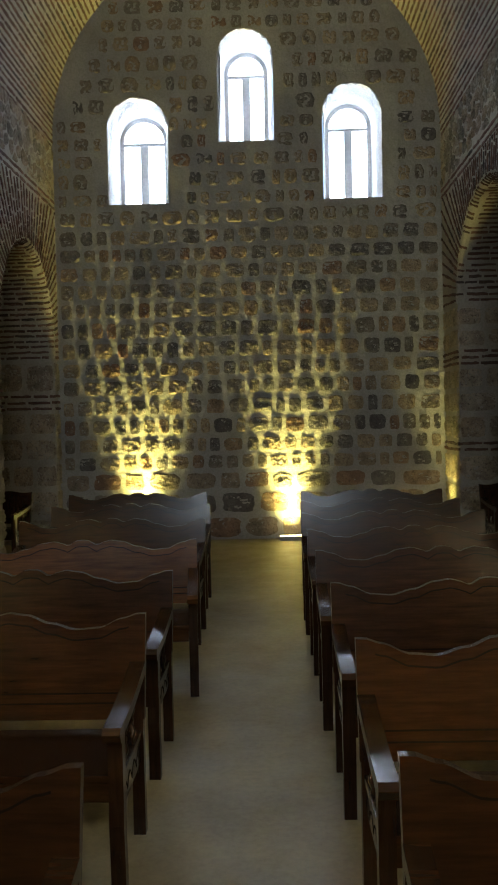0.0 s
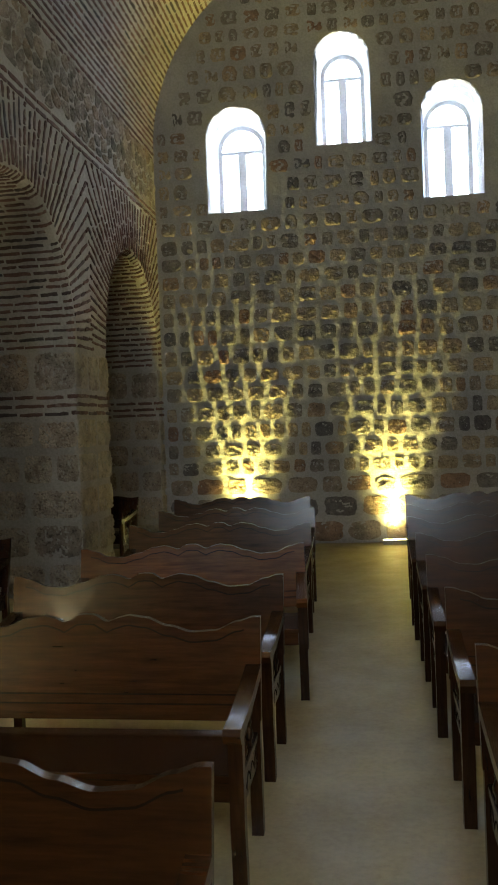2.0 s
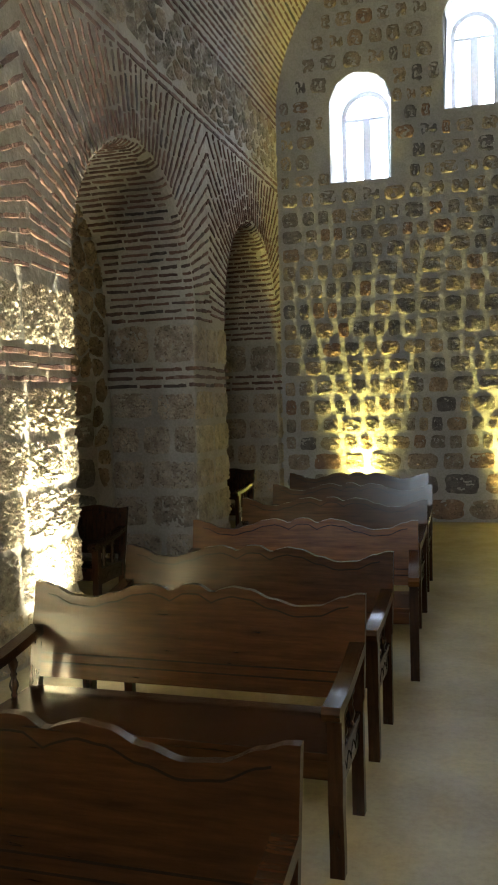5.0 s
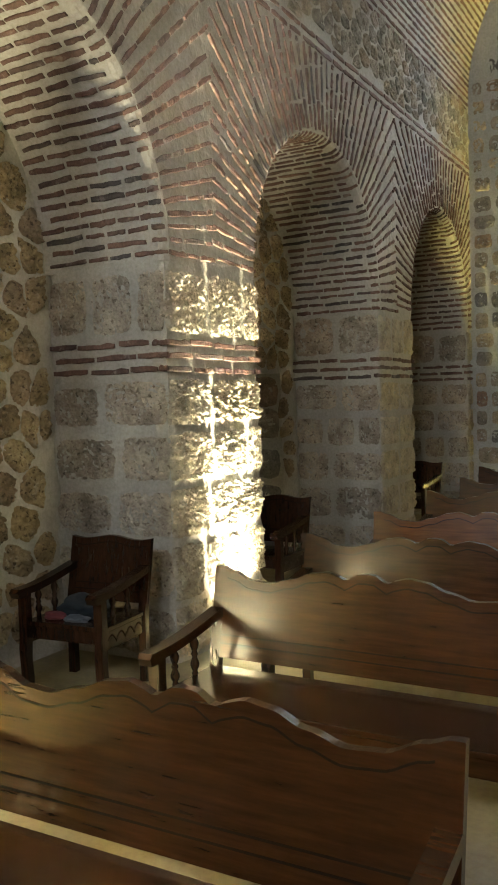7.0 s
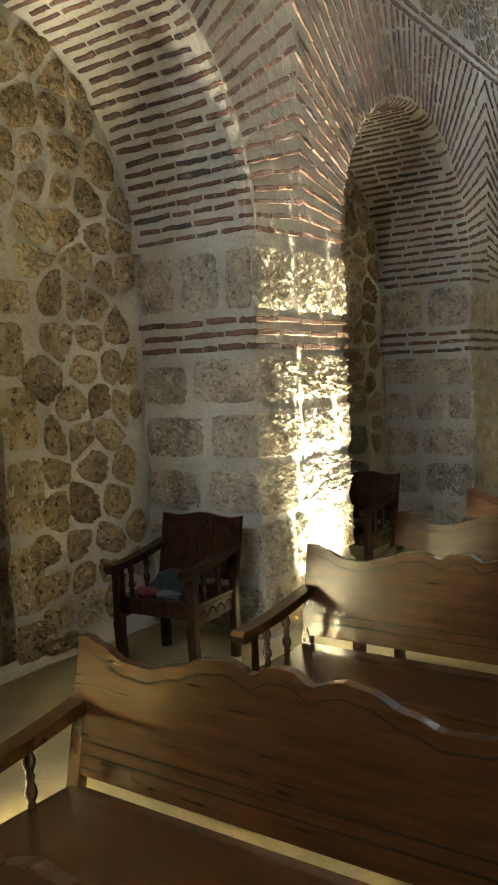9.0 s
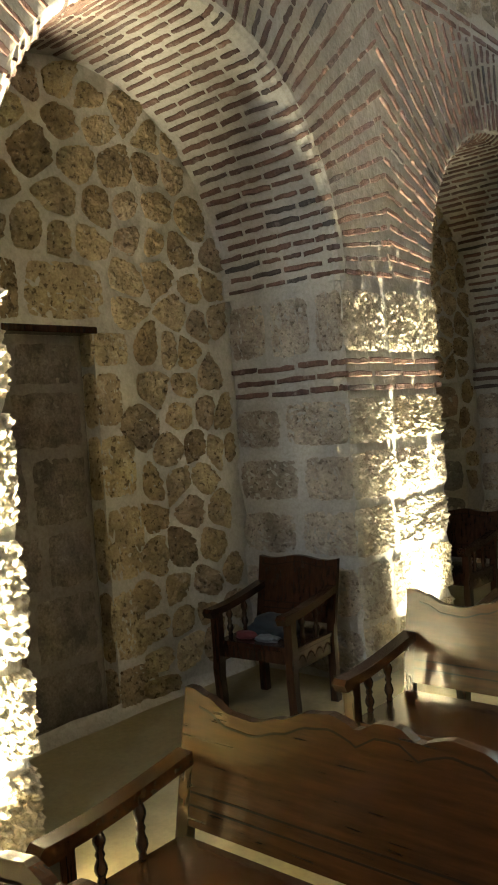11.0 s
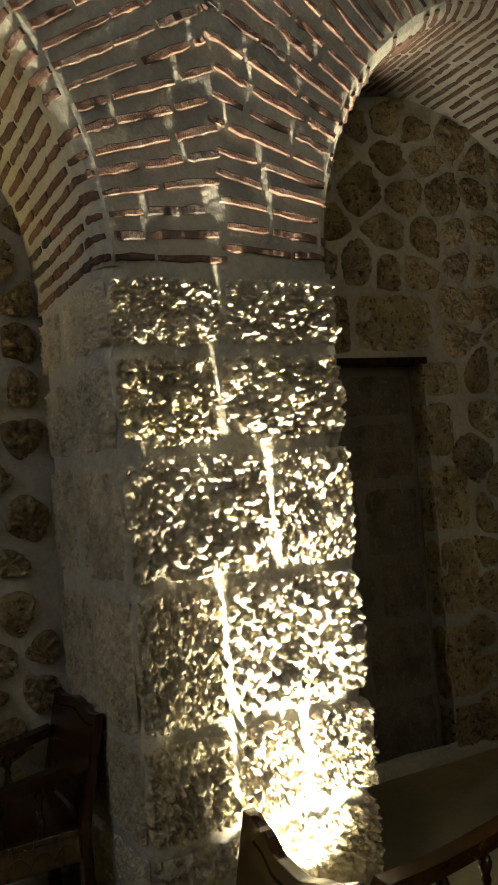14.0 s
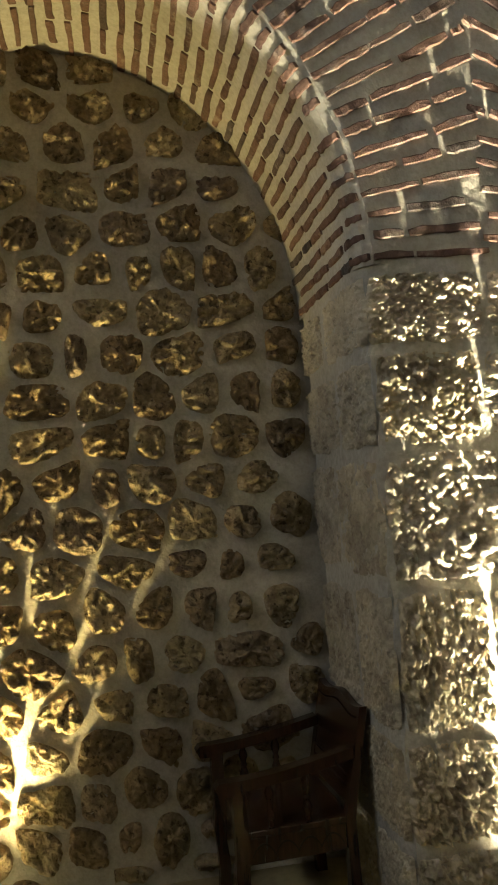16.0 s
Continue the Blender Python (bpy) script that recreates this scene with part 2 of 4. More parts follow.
def box(bm, x0, x1, y0, y1, z0, z1, bev=0.0):
    r = bmesh.ops.create_cube(bm, size=1.0)
    vs = r["verts"]
    bmesh.ops.scale(bm, vec=(x1 - x0, y1 - y0, z1 - z0), verts=vs)
    bmesh.ops.translate(bm, vec=((x0 + x1) / 2, (y0 + y1) / 2, (z0 + z1) / 2), verts=vs)
    if bev:
        es = list({e for v in vs for e in v.link_edges})
        bmesh.ops.bevel(bm, geom=es, offset=bev, segments=2, profile=0.6, affect="EDGES")
    return bm


def sheet(name, verts, faces, mat, parent=None, label="", smooth=False):
    me = bpy.data.meshes.new(name)
    me.from_pydata(verts, [], faces)
    me.materials.append(mat)
    me.update()
    if smooth:
        me.shade_smooth()
    return link(name, me, parent, label)


def prism(profile, a, b, axis=0):
    """Closed prism over a 2D outline, from a to b along the axis (0: outline is y, z; 1: outline is x, z)."""
    k = len(profile)
    put = (lambda s, p: (s, p[0], p[1])) if axis == 0 else (lambda s, p: (p[0], s, p[1]))
    vs = [put(a, p) for p in profile] + [put(b, p) for p in profile]
    fs = [tuple(range(k))[::-1], tuple(range(k, 2 * k))] + [(i, (i + 1) % k, k + (i + 1) % k, k + i) for i in range(k)]
    bm = bmesh.new()
    bv = [bm.verts.new(v) for v in vs]
    for f in fs:
        bm.faces.new([bv[i] for i in f])
    bmesh.ops.recalc_face_normals(bm, faces=bm.faces)
    return bm


# ---- pieces: stones and bricks as shared meshes ----


def stone_shape(name, seed, segs, rings, lump, mat, square=5.0):
    """A rough stone face: unit wide and high, its face near z = 0.3, its rim at z = -1."""
    rg = random.Random(seed)
    off = Vector((rg.uniform(0, 90), rg.uniform(0, 90), rg.uniform(0, 90)))
    vs, fs = [(0.0, 0.0, 0.3 + lump * 0.5 * noise.noise(off))], []
    for r in range(1, rings + 1):
        f = r / rings
        s = (f * 1.0) if r < rings else 1.0
        for k in range(segs):
            a = 2 * math.pi * k / segs
            c, d = math.cos(a), math.sin(a)
            q = 0.5 / ((abs(c) ** square + abs(d) ** square) ** (1 / square))
            q *= 1 + 0.10 * noise.noise(Vector((c * 1.3, d * 1.3, 0)) + off) + 0.08 * noise.noise(Vector((c * 4, d * 4, 5)) + off)
            x, y = c * q * s * 0.97, d * q * s * 0.97
            e = max(0.0, (f - 0.55) / 0.45)
            z = 0.3 - 0.3 * e ** 6
            z += lump * (0.7 * noise.noise(Vector((x * 3, y * 3, 0)) + off) + 0.8 * noise.noise(Vector((x * 9, y * 9, 3)) + off) + 0.7 * noise.noise(Vector((x * 21, y * 21, 7)) + off)) * (1 - 0.5 * e)
            if r == rings:
                z = -1.0
            vs.append((x, y, z))
    for k in range(segs):
        fs.append((0, 1 + k, 1 + (k + 1) % segs))
    for r in range(rings - 1):
        for k in range(segs):
            a, b = 1 + r * segs + k, 1 + r * segs + (k + 1) % segs
            fs.append((a, a + segs, b + segs, b))
    me = bpy.data.meshes.new(name)
    me.from_pydata(vs, [], fs)
    me.materials.append(mat)
    me.shade_smooth()
    return me


def ashlar_shape(name, seed, nx, ny, mat, lump=1.0, rnd=0.14):
    """A pitted squared block face on an even grid: unit wide and high, ragged at the rim."""
    rg = random.Random(seed)
    off = Vector((rg.uniform(0, 90), rg.uniform(0, 90), rg.uniform(0, 90)))
    vs, fs = [], []
    for j in range(ny + 1):
        for i in range(nx + 1):
            u, v = 2 * i / nx - 1, 2 * j / ny - 1
            x, y = 0.5 * u * math.sqrt(1 - rnd * v * v), 0.5 * v * math.sqrt(1 - rnd * u * u)
            m = max(abs(u), abs(v))
            rag = 1 + (0.05 * noise.noise(Vector((x * 5, y * 5, 2)) + off) + 0.03 * noise.noise(Vector((x * 14, y * 14, 9)) + off)) * m
            q = Vector((x * 1.3, y, 0))
            z = 0.3 + lump * (0.5 * noise.noise(q * 3 + off) + 1.1 * (abs(noise.noise(q * 8 + off)) - 0.2) + 0.9 * noise.noise(q * 17 + off) + 0.7 * noise.noise(q * 35 + off))
            z -= 0.3 * m ** 8
            if m > 0.999:
                z = -1.0
            vs.append((x * rag, y * rag, z))
    for j in range(ny):
        for i in range(nx):
            a = j * (nx + 1) + i
            fs.append((a, a + 1, a + nx + 2, a + nx + 1))
    me = bpy.data.meshes.new(name)
    me.from_pydata(vs, [], fs)
    me.materials.append(mat)
    me.shade_smooth()
    return me


def brick_shape(name, seed, mat):
    """A worn brick: unit long, high and proud, with a wavering outline."""
    rg = random.Random(seed)
    vs, fs, n = [], [], 6
    ring = [(-0.5, -0.6), (-0.5, 0.32), (-0.36, 0.5), (0.36, 0.5), (0.5, 0.32), (0.5, -0.6)]
    for i in range(n):
        f = i / (n - 1) - 0.5
        wy, ty, tz = rg.uniform(-0.11, 0.11), rg.uniform(0.8, 1.1), rg.uniform(0.55, 1.2)
        end = 0.9 if i in (0, n - 1) else 1.0
        for y, z in ring:
            vs.append((f + rg.uniform(-0.01, 0.01), y * ty * end + wy, z * tz * (end if z > 0 else 1)))
    k = len(ring)
    for i in range(n - 1):
        for j in range(k - 1):
            a = i * k + j
            fs.append((a, a + k, a + k + 1, a + 1))
    fs.append(tuple(range(k)))
    fs.append(tuple(range((n - 1) * k, n * k))[::-1])
    me = bpy.data.meshes.new(name)
    me.from_pydata(vs, [], [f[::-1] for f in fs])
    me.materials.append(mat)
    me.update()
    return me


def frame_at(p, u, v, w, h, d, turn=0.0):
    """Pose of a piece on a face: centre p, along u, up v, with width, height and depth."""
    u, v = Vector(u), Vector(v)
    nrm = u.cross(v)
    if turn:
        u, v = u * math.cos(turn) + v * math.sin(turn), v * math.cos(turn) - u * math.sin(turn)
    return Matrix(((u.x * w, v.x * h, nrm.x * d, p[0]), (u.y * w, v.y * h, nrm.y * d, p[1]), (u.z * w, v.z * h, nrm.z * d, p[2]), (0, 0, 0, 1)))


def lay(name, shapes, poses, parent, limit=300, rest=None):
    """Pieces as parts of parent; those past the limit are joined into one mesh."""
    for k, m in enumerate(poses[:limit]):
        link(name, shapes[(k * 7 + k // 5) % len(shapes)], parent, "", m)
    if len(poses) > limit:
        joined(name + "_rest", rest, poses[limit:], parent)


def joined(name, shapes, poses, parent):
    vs, fs, base = [], [], 0
    for k, m in enumerate(poses):
        me = shapes[k % len(shapes)]
        vs += [tuple(m @ v.co) for v in me.vertices]
        fs += [tuple(base + i for i in p.vertices) for p in me.polygons]
        base += len(me.vertices)
    o = sheet(name, vs, fs, shapes[0].materials[0], parent, smooth=shapes[0].polygons[0].use_smooth)
    o["kind"] = "stuff"
    return o


def courses(u0, u1, v0, v1, hs, ws, gap, rg, rows=None, wob=0.0):
    """Centres and sizes of stones laid in uneven courses over a rectangle."""
    out, v = [], v0
    bounds = []
    if rows:
        bounds = list(zip(rows[:-1], rows[1:]))
    else:
        while v < v1 - hs[0] * 0.5:
            h = min(rg.uniform(*hs), v1 - v)
            bounds.append((v, v + h))
            v += h
    for a, b in bounds:
        u = u0
        while u < u1 - 0.03:
            w = rg.uniform(*ws)
            if u1 - (u + w) < ws[0] * 0.7:
                w = u1 - u
            hh = (b - a) * (rg.uniform(1 - wob, 1.0) if wob else 1.0)
            out.append((u + w / 2, (a + b) / 2 + rg.uniform(-0.5, 0.5) * ((b - a) - hh), max(w - gap, 0.03), max(hh - gap, 0.03)))
            u += w
    return out


def rubble(name, mat, parent, centre, u, u0, u1, v0, v1, size, gap, rg, keep, depth=0.02, flat=0.8, jit=0.27):
    """Irregular stones that fill a rectangle of a wall, each a cell of its own with a rounded outline. centre: the point at u = 0, v = 0."""
    pts, row, v = [], 0, v0
    while v < v1 + size:
        x = u0 - size + (row % 2) * size * 0.5
        while x < u1 + size:
            pts.append((x + rg.uniform(-jit, jit) * size, v + rg.uniform(-jit, jit) * size * flat))
            x += size * rg.uniform(0.66, 1.32)
        v += size * flat
        row += 1
    u = Vector(u)
    nrm = u.cross(Vector((0, 0, 1)))
    for px, py in pts:
        if not (u0 < px < u1 and v0 < py < v1 and keep(px, py)):
            continue
        poly = [(px - size, py - size), (px + size, py - size), (px + size, py + size), (px - size, py + size)]
        walls = [((u0 - px) + gap / 2, 1, 0), (-(u1 - px) + gap / 2, -1, 0), ((v0 - py) + gap / 2, 0, 1)]
        own, cuts = gap * rg.uniform(0.35, 1.9), []
        for qx, qy in pts:
            dx, dy = qx - px, qy - py
            d = math.hypot(dx, dy)
            if 1e-6 < d < 2.4 * size:
                cuts.append((dx / d, dy / d, d / 2 - own / 2))
        for c, a, b in walls:
            cuts.append((-a, -b, -c))
        for a, b, c in cuts:
            out = []
            for (x1, y1), (x2, y2) in zip(poly, poly[1:] + poly[:1]):
                f1, f2 = (x1 - px) * a + (y1 - py) * b - c, (x2 - px) * a + (y2 - py) * b - c
                if f1 <= 0:
                    out.append((x1, y1))
                if f1 * f2 < 0:
                    t = f1 / (f1 - f2)
                    out.append((x1 + (x2 - x1) * t, y1 + (y2 - y1) * t))
            poly = out
            if len(poly) < 3:
                break
        if len(poly) < 3:
            continue
        for _ in range(3):
            poly = [p for (x1, y1), (x2, y2) in zip(poly, poly[1:] + poly[:1]) for p in ((0.77 * x1 + 0.23 * x2, 0.77 * y1 + 0.23 * y2), (0.23 * x1 + 0.77 * x2, 0.23 * y1 + 0.77 * y2))]
        cx, cy = sum(p[0] for p in poly) / len(poly), sum(p[1] for p in poly) / len(poly)
        if max(math.hypot(x - cx, y - cy) for x, y in poly) < 0.05:
            continue
        off = Vector((rg.uniform(0, 90), rg.uniform(0, 90), 0))
        k, vs, fs = len(poly), [], []
        for f, z in ((1.0, -0.012), (0.97, 0.22), (0.86, 0.46), (0.70, 0.54), (0.53, 0.56), (0.36, 0.56), (0.18, 0.56)):
            for x, y in poly:
                w = 1 + 0.11 * noise.noise(Vector((x * 11, y * 11, 4)) + off) + 0.05 * noise.noise(Vector((x * 34, y * 34, 4)) + off)
                lx, ly = (x - cx) * f * w, (y - cy) * f * w
                hgt = z if z < 0 else depth * (z + 0.45 * noise.noise(Vector((lx * 9, ly * 9, 0)) + off) + 0.9 * (abs(noise.noise(Vector((lx * 17, ly * 17, 0)) + off)) - 0.2) + 0.75 * noise.noise(Vector((lx * 37, ly * 37, 0)) + off))
                vs.append((lx, ly, hgt))
        for r in range(6):
            for i in range(k):
                j = (i + 1) % k
                fs.append((r * k + i, r * k + j, (r + 1) * k + j, (r + 1) * k + i))
        vs.append((0, 0, depth * 0.56))
        fs += [(6 * k + i, 6 * k + (i + 1) % k, 7 * k) for i in range(k)]
        me = bpy.data.meshes.new(name)
        me.from_pydata(vs, [], fs)
        me.materials.append(mat)
        me.shade_smooth()
        c = Vector(centre) + u * cx + Vector((0, 0, cy))
        link(name, me, parent, "", frame_at(c, u, (0, 0, 1), 1, 1, 1))


SH_DARK = [stone_shape("block", 100 + i, 24, 8, 0.75, M_DARK) for i in range(14)]
SH_DARK_I = [stone_shape("block_far", 130 + i, 14, 5, 1.4, M_DARK_I) for i in range(10)]
SH_PIER = [ashlar_shape("pier_stone", 220 + i, 88, 66, M_PIER, 0.62) for i in range(8)]
SH_PIER_LO = [ashlar_shape("pier_stone_far", 240 + i, 22, 16, M_PIER, 0.9) for i in range(8)]
SH_SIDE = [ashlar_shape("side_stone", 260 + i, 24, 18, M_PIERD, 0.9, 0.24) for i in range(10)]
M_BROWN_STONE = masonry("dark_brown_stone", [(0.0, (0.10, 0.085, 0.07)), (0.5, (0.15, 0.12, 0.10)), (1.0, (0.12, 0.105, 0.09))], pits=0.4, depth=0.012, holes=0.2, stained=0.15)
SH_BROWN = [ashlar_shape("dark_brown_stone", 280 + i, 14, 10, M_BROWN_STONE, 0.5) for i in range(6)]
SH_QUOIN = [ashlar_shape("quoin", 290 + i, 20, 20, M_LIME, 0.7, 0.22) for i in range(8)]
SH_BRICK = [brick_shape("brick", 300 + i, M_BRICK) for i in range(12)]
SH_BRICK_I = [brick_shape("brick_far", 330 + i, M_BRICK_I) for i in range(12)]

# ---- floor and ground ----
tagged(part("floor", box(bmesh.new(), XLB - 0.9, XRB + 0.9, YS - 0.4, YE + 0.9, -0.25, 0.0), M_FLOOR, None), "beige polished screed floor with faint cloudy stains", "floor", kind="structure")
tagged(sheet("ground", [(-600, -600, -0.3), (600, -600, -0.3), (600, 600, -0.3), (-600, 600, -0.3)], [(0, 1, 2, 3)], M_GROUND), "dusty pale ground outside the church", "ground", kind="structure")


# ---- window wall ----
def arch_outline(x, z0, z1, w, k=14):
    """Round-headed opening, anticlockwise from the bottom corner."""
    r, zc = w / 2, z1 - w / 2
    return [(x + r, z0)] + [(x + r * math.cos(math.pi * i / k), zc + r * math.sin(math.pi * i / k)) for i in range(k + 1)] + [(x - r, z0)]


def wall_with_holes(name, x0, x1, z0, z1, y0, y1, holes, mat):
    """Upright slab between y0 and y1 pierced by the given outlines, as columns between the outlines' corners."""
    xs = sorted({x0, x1, *(round(p[0], 5) for h in holes for p in h)})
    spans = []

    def cut(h, x):
        zs = []
        for a, b in zip(h, h[1:] + h[:1]):
            lo, hi = min(a[0], b[0]), max(a[0], b[0])
            if lo - 1e-6 <= x <= hi + 1e-6 and hi - lo > 1e-6:
                zs.append(a[1] + (b[1] - a[1]) * (x - a[0]) / (b[0] - a[0]))
        return (min(zs), max(zs)) if zs else None

    vs, fs = [], []

    def quad(*ps):
        fs.append(tuple(range(len(vs), len(vs) + 4)))
        vs.extend(ps)

    for a, b in zip(xs, xs[1:]):
        mid = (a + b) / 2
        inside = sorted([h for h in holes if min(p[0] for p in h) < mid < max(p[0] for p in h)], key=lambda h: h[0][1])
        lowa = lowb = z0
        for h in inside:
            e = 1e-4
            ca, cb = cut(h, a + e), cut(h, b - e)
            quad((a, y0, lowa), (b, y0, lowb), (b, y0, cb[0]), (a, y0, ca[0]))
            quad((b, y1, lowb), (a, y1, lowa), (a, y1, ca[0]), (b, y1, cb[0]))
            quad((a, y0, ca[0]), (b, y0, cb[0]), (b, y1, cb[0]), (a, y1, ca[0]))
            quad((b, y0, cb[1]), (a, y0, ca[1]), (a, y1, ca[1]), (b, y1, cb[1]))
            lowa, lowb = ca[1], cb[1]
        quad((a, y0, lowa), (b, y0, lowb), (b, y0, z1), (a, y0, z1))
        quad((b, y1, lowb), (a, y1, lowa), (a, y1, z1), (b, y1, z1))
    for h in holes:
        for x in (min(p[0] for p in h), max(p[0] for p in h)):
            zt = max(p[1] for p in h if abs(p[0] - x) < 1e-6)
            quad((x, y0, h[0][1]), (x, y1, h[0][1]), (x, y1, zt), (x, y0, zt))
    return sheet(name, vs, fs, mat)


HOLES = [arch_outline(x, z0, z1, w) for x, z0, z1, w in WINDOWS]
wall_end = tagged(wall_with_holes("wall_north", XLB - 0.5, XRB + 0.5, 0.0, 9.2, YE, YE + 0.9, HOLES, M_MORTAR_END), "dark stone block wall with thick grey joints and three arched windows", "wall", kind="structure")
# closing wall out of view; its two openings are added for the fill lamps
_hole = [arch_outline(*w) for w in SOUTH_FILL]
tagged(wall_with_holes("wall_south", XLB - 0.5, XRB + 0.5, 0.0, 9.2, YS - 0.4, YS, _hole, M_MORTAR), "plain plastered wall out of view, with two added arched openings for fill light", "wall", kind="structure")


def end_stones():
    rg = random.Random(21)
    rows = [0.0, 0.36, 0.72, 1.02, 1.28]
    z = 1.28
    while z < 8.7:
        z += rg.uniform(0.25, 0.31)
        rows.append(z)
    out = []
    for r0, r1 in zip(rows, rows[1:]):
        big = r0 < 0.8
        for u, v, w, h in courses(XL + 0.03, XR - 0.03, r0, r1, (0.2, 0.3), (0.32, 0.62) if big else (0.18, 0.37), 0.038, rg, rows=[r0, r1], wob=0.10):
            if v + h / 2 > ZV and (abs(u - XC) + w / 2) ** 2 + (v + h / 2 - ZV) ** 2 > (RV - 0.02) ** 2:
                continue
            if any(abs(u - x) < ww / 2 + w / 2 - 0.01 and z0 - h / 2 + 0.02 < v < z1 + h / 2 - (0.12 if abs(u - x) > 0.25 else 0.02) for x, z0, z1, ww in WINDOWS):
                continue
            out.append(frame_at((u, YE, v), (1, 0, 0), (0, 0, 1), w * rg.uniform(0.96, 1.04), h * 1.02, rg.uniform(0.019, 0.031), rg.uniform(-0.05, 0.05)))
    out.sort(key=lambda m: m.translation.z)
    return out


lay("stone_block", SH_DARK, end_stones(), wall_end, 300, SH_DARK_I)

# ---- vault ----


def vault():
    k, vs, fs = 40, [], []
    for y in (YS, YE):
        for r in (RV, RV + 0.35):
            for i in range(k + 1):
                a = math.pi * i / k
                vs.append((XC + r * math.cos(a), y, ZV + r * math.sin(a)))
    s = k + 1
    for i in range(k):
        fs.append((i, i + 1, 2 * s + i + 1, 2 * s + i))
        fs.append((s + i, 3 * s + i, 3 * s + i + 1, s + i + 1))
    o = sheet("ceiling", vs, fs, M_MORTAR)
    rg = random.Random(5)
    poses = []
    step = 0.082
    for side in (1, -1):
        a = 0.02
        while a < (1.25 if side < 0 else 1.1):
            ang = a if side > 0 else math.pi - a
            pt = (XC + RV * math.cos(ang), ZV + RV * math.sin(ang))
            y = 4.5 + rg.uniform(0, 0.3)
            while y < YE - 0.05:
                L = min(rg.uniform(0.2, 0.36), YE - y)
                t = Vector((-math.sin(ang), 0, math.cos(ang)))
                inward = Vector((-math.cos(ang), 0, -math.sin(ang)))
                yy = Vector((0, 1, 0))
                u = yy if yy.cross(t).dot(inward) > 0 else -yy
                poses.append(frame_at((pt[0], y + L / 2, pt[1]), u, t, L, rg.uniform(0.030, 0.042), 0.024, rg.uniform(-0.02, 0.02)))
                y += L + rg.uniform(0.02, 0.05)
            a += step / RV * rg.uniform(0.92, 1.08)
    me = o.data
    base = len(me.vertices)
    av, af = [tuple(v.co) for v in me.vertices], [tuple(p.vertices) for p in me.polygons]
    plainf = len(af)
    for j, m in enumerate(poses):
        b = SH_BRICK_I[j % len(SH_BRICK_I)]
        av += [tuple(m @ v.co) for v in b.vertices]
        af += [tuple(base + i for i in p.vertices) for p in b.polygons]
        base += len(b.vertices)
    full = bpy.data.meshes.new("ceiling")
    full.from_pydata(av, [], af)
    full.materials.append(M_MORTAR)
    full.materials.append(M_BRICK_I)
    idx = np.zeros(len(af), dtype=np.int32)
    idx[plainf:] = 1
    full.polygons.foreach_set("material_index", idx)
    full.update()
    o.data = full
    return tagged(o, "barrel vault of thin old bricks in wide pale mortar", "ceiling", kind="structure")


vault()

# ---- arcades ----


def pier_body(x0, x1, y0, y1, seed, top):
    """Worn pier core: a rectangle in plan with ragged rounded corners, uneven all the way up."""
    bm = bmesh.new()
    off = Vector((seed * 7.3, 2.1, 0.4))
    loop = []
    n = 14
    for (ax, ay), (bx, by) in (((x0, y0), (x1, y0)), ((x1, y0), (x1, y1)), ((x1, y1), (x0, y1)), ((x0, y1), (x0, y0))):
        for i in range(n):
            t = 0.5 - 0.5 * math.cos(math.pi * i / n)
            loop.append((ax + (bx - ax) * t, ay + (by - ay) * t))
    rings = []
    for j in range(46):
        z = top * j / 45
        ring = []
        for x, y in loop:
            ex, ey = min(x - x0, x1 - x), min(y - y0, y1 - y)
            near = max(0.0, 1 - (ex + ey) / 0.10)
            v = Vector((x * 5, y * 5, z * 5)) + off
            cut = near * (0.022 + 0.028 * noise.noise(v) + 0.016 * noise.noise(v * 3.1)) + 0.004 * noise.noise(v * 1.7)
            sx = 1 if x < (x0 + x1) / 2 else -1
            sy = 1 if y < (y0 + y1) / 2 else -1
            ring.append(bm.verts.new((x + sx * cut * (1 if ex < 0.09 else 0), y + sy * cut * (1 if ey < 0.09 else 0), z)))
        rings.append(ring)
    k = len(loop)
    for p, q in zip(rings, rings[1:]):
        for i in range(k):
            bm.faces.new((p[i], p[(i + 1) % k], q[(i + 1) % k], q[i]))
    bm.faces.new(rings[-1])
    return bm


FLARE = 0.06


def footing(parent, x, out, y0, y1):
    """Uneven sloping mortar fillet along the foot of a wall."""
    vs, fs, n, m = [], [], 60, 6
    for i in range(n + 1):
        y = y0 + (y1 - y0) * i / n
        hgt = 0.09 + 0.06 * noise.noise(Vector((y * 2.1, 0, 3)))
        dep = 0.07 + 0.05 * noise.noise(Vector((y * 1.7, 5, 3)))
        for j in range(m + 1):
            f = j / m
            w = 0.012 * noise.noise(Vector((y * 9, f * 4, 7)))
            vs.append((x + out * (dep * (1 - f) ** 1.7 - 0.004 + w * f), y, hgt * f ** 1.2 - 0.003))
    for i in range(n):
        for j in range(m):
            a = i * (m + 1) + j
            fs.append((a, a + 1, a + m + 2, a + m + 1))
    return sheet("footing", vs, fs, M_MORTAR, parent, "uneven mortar fillet along the floor", smooth=True)


D_FRONT = [(0.0, 0.42, (1.20, 1.72, 2.275)), (0.42, 0.84, (1.20, 1.60, 1.92, 2.275)), (0.84, 1.42, (1.21, 1.60, 2.275)), (1.42, 1.96, (1.20, 1.86, 2.275)), (1.96, 2.36, (1.21, 1.655, 2.275)), (2.36, 2.68, (1.20, 1.70, 2.275))]


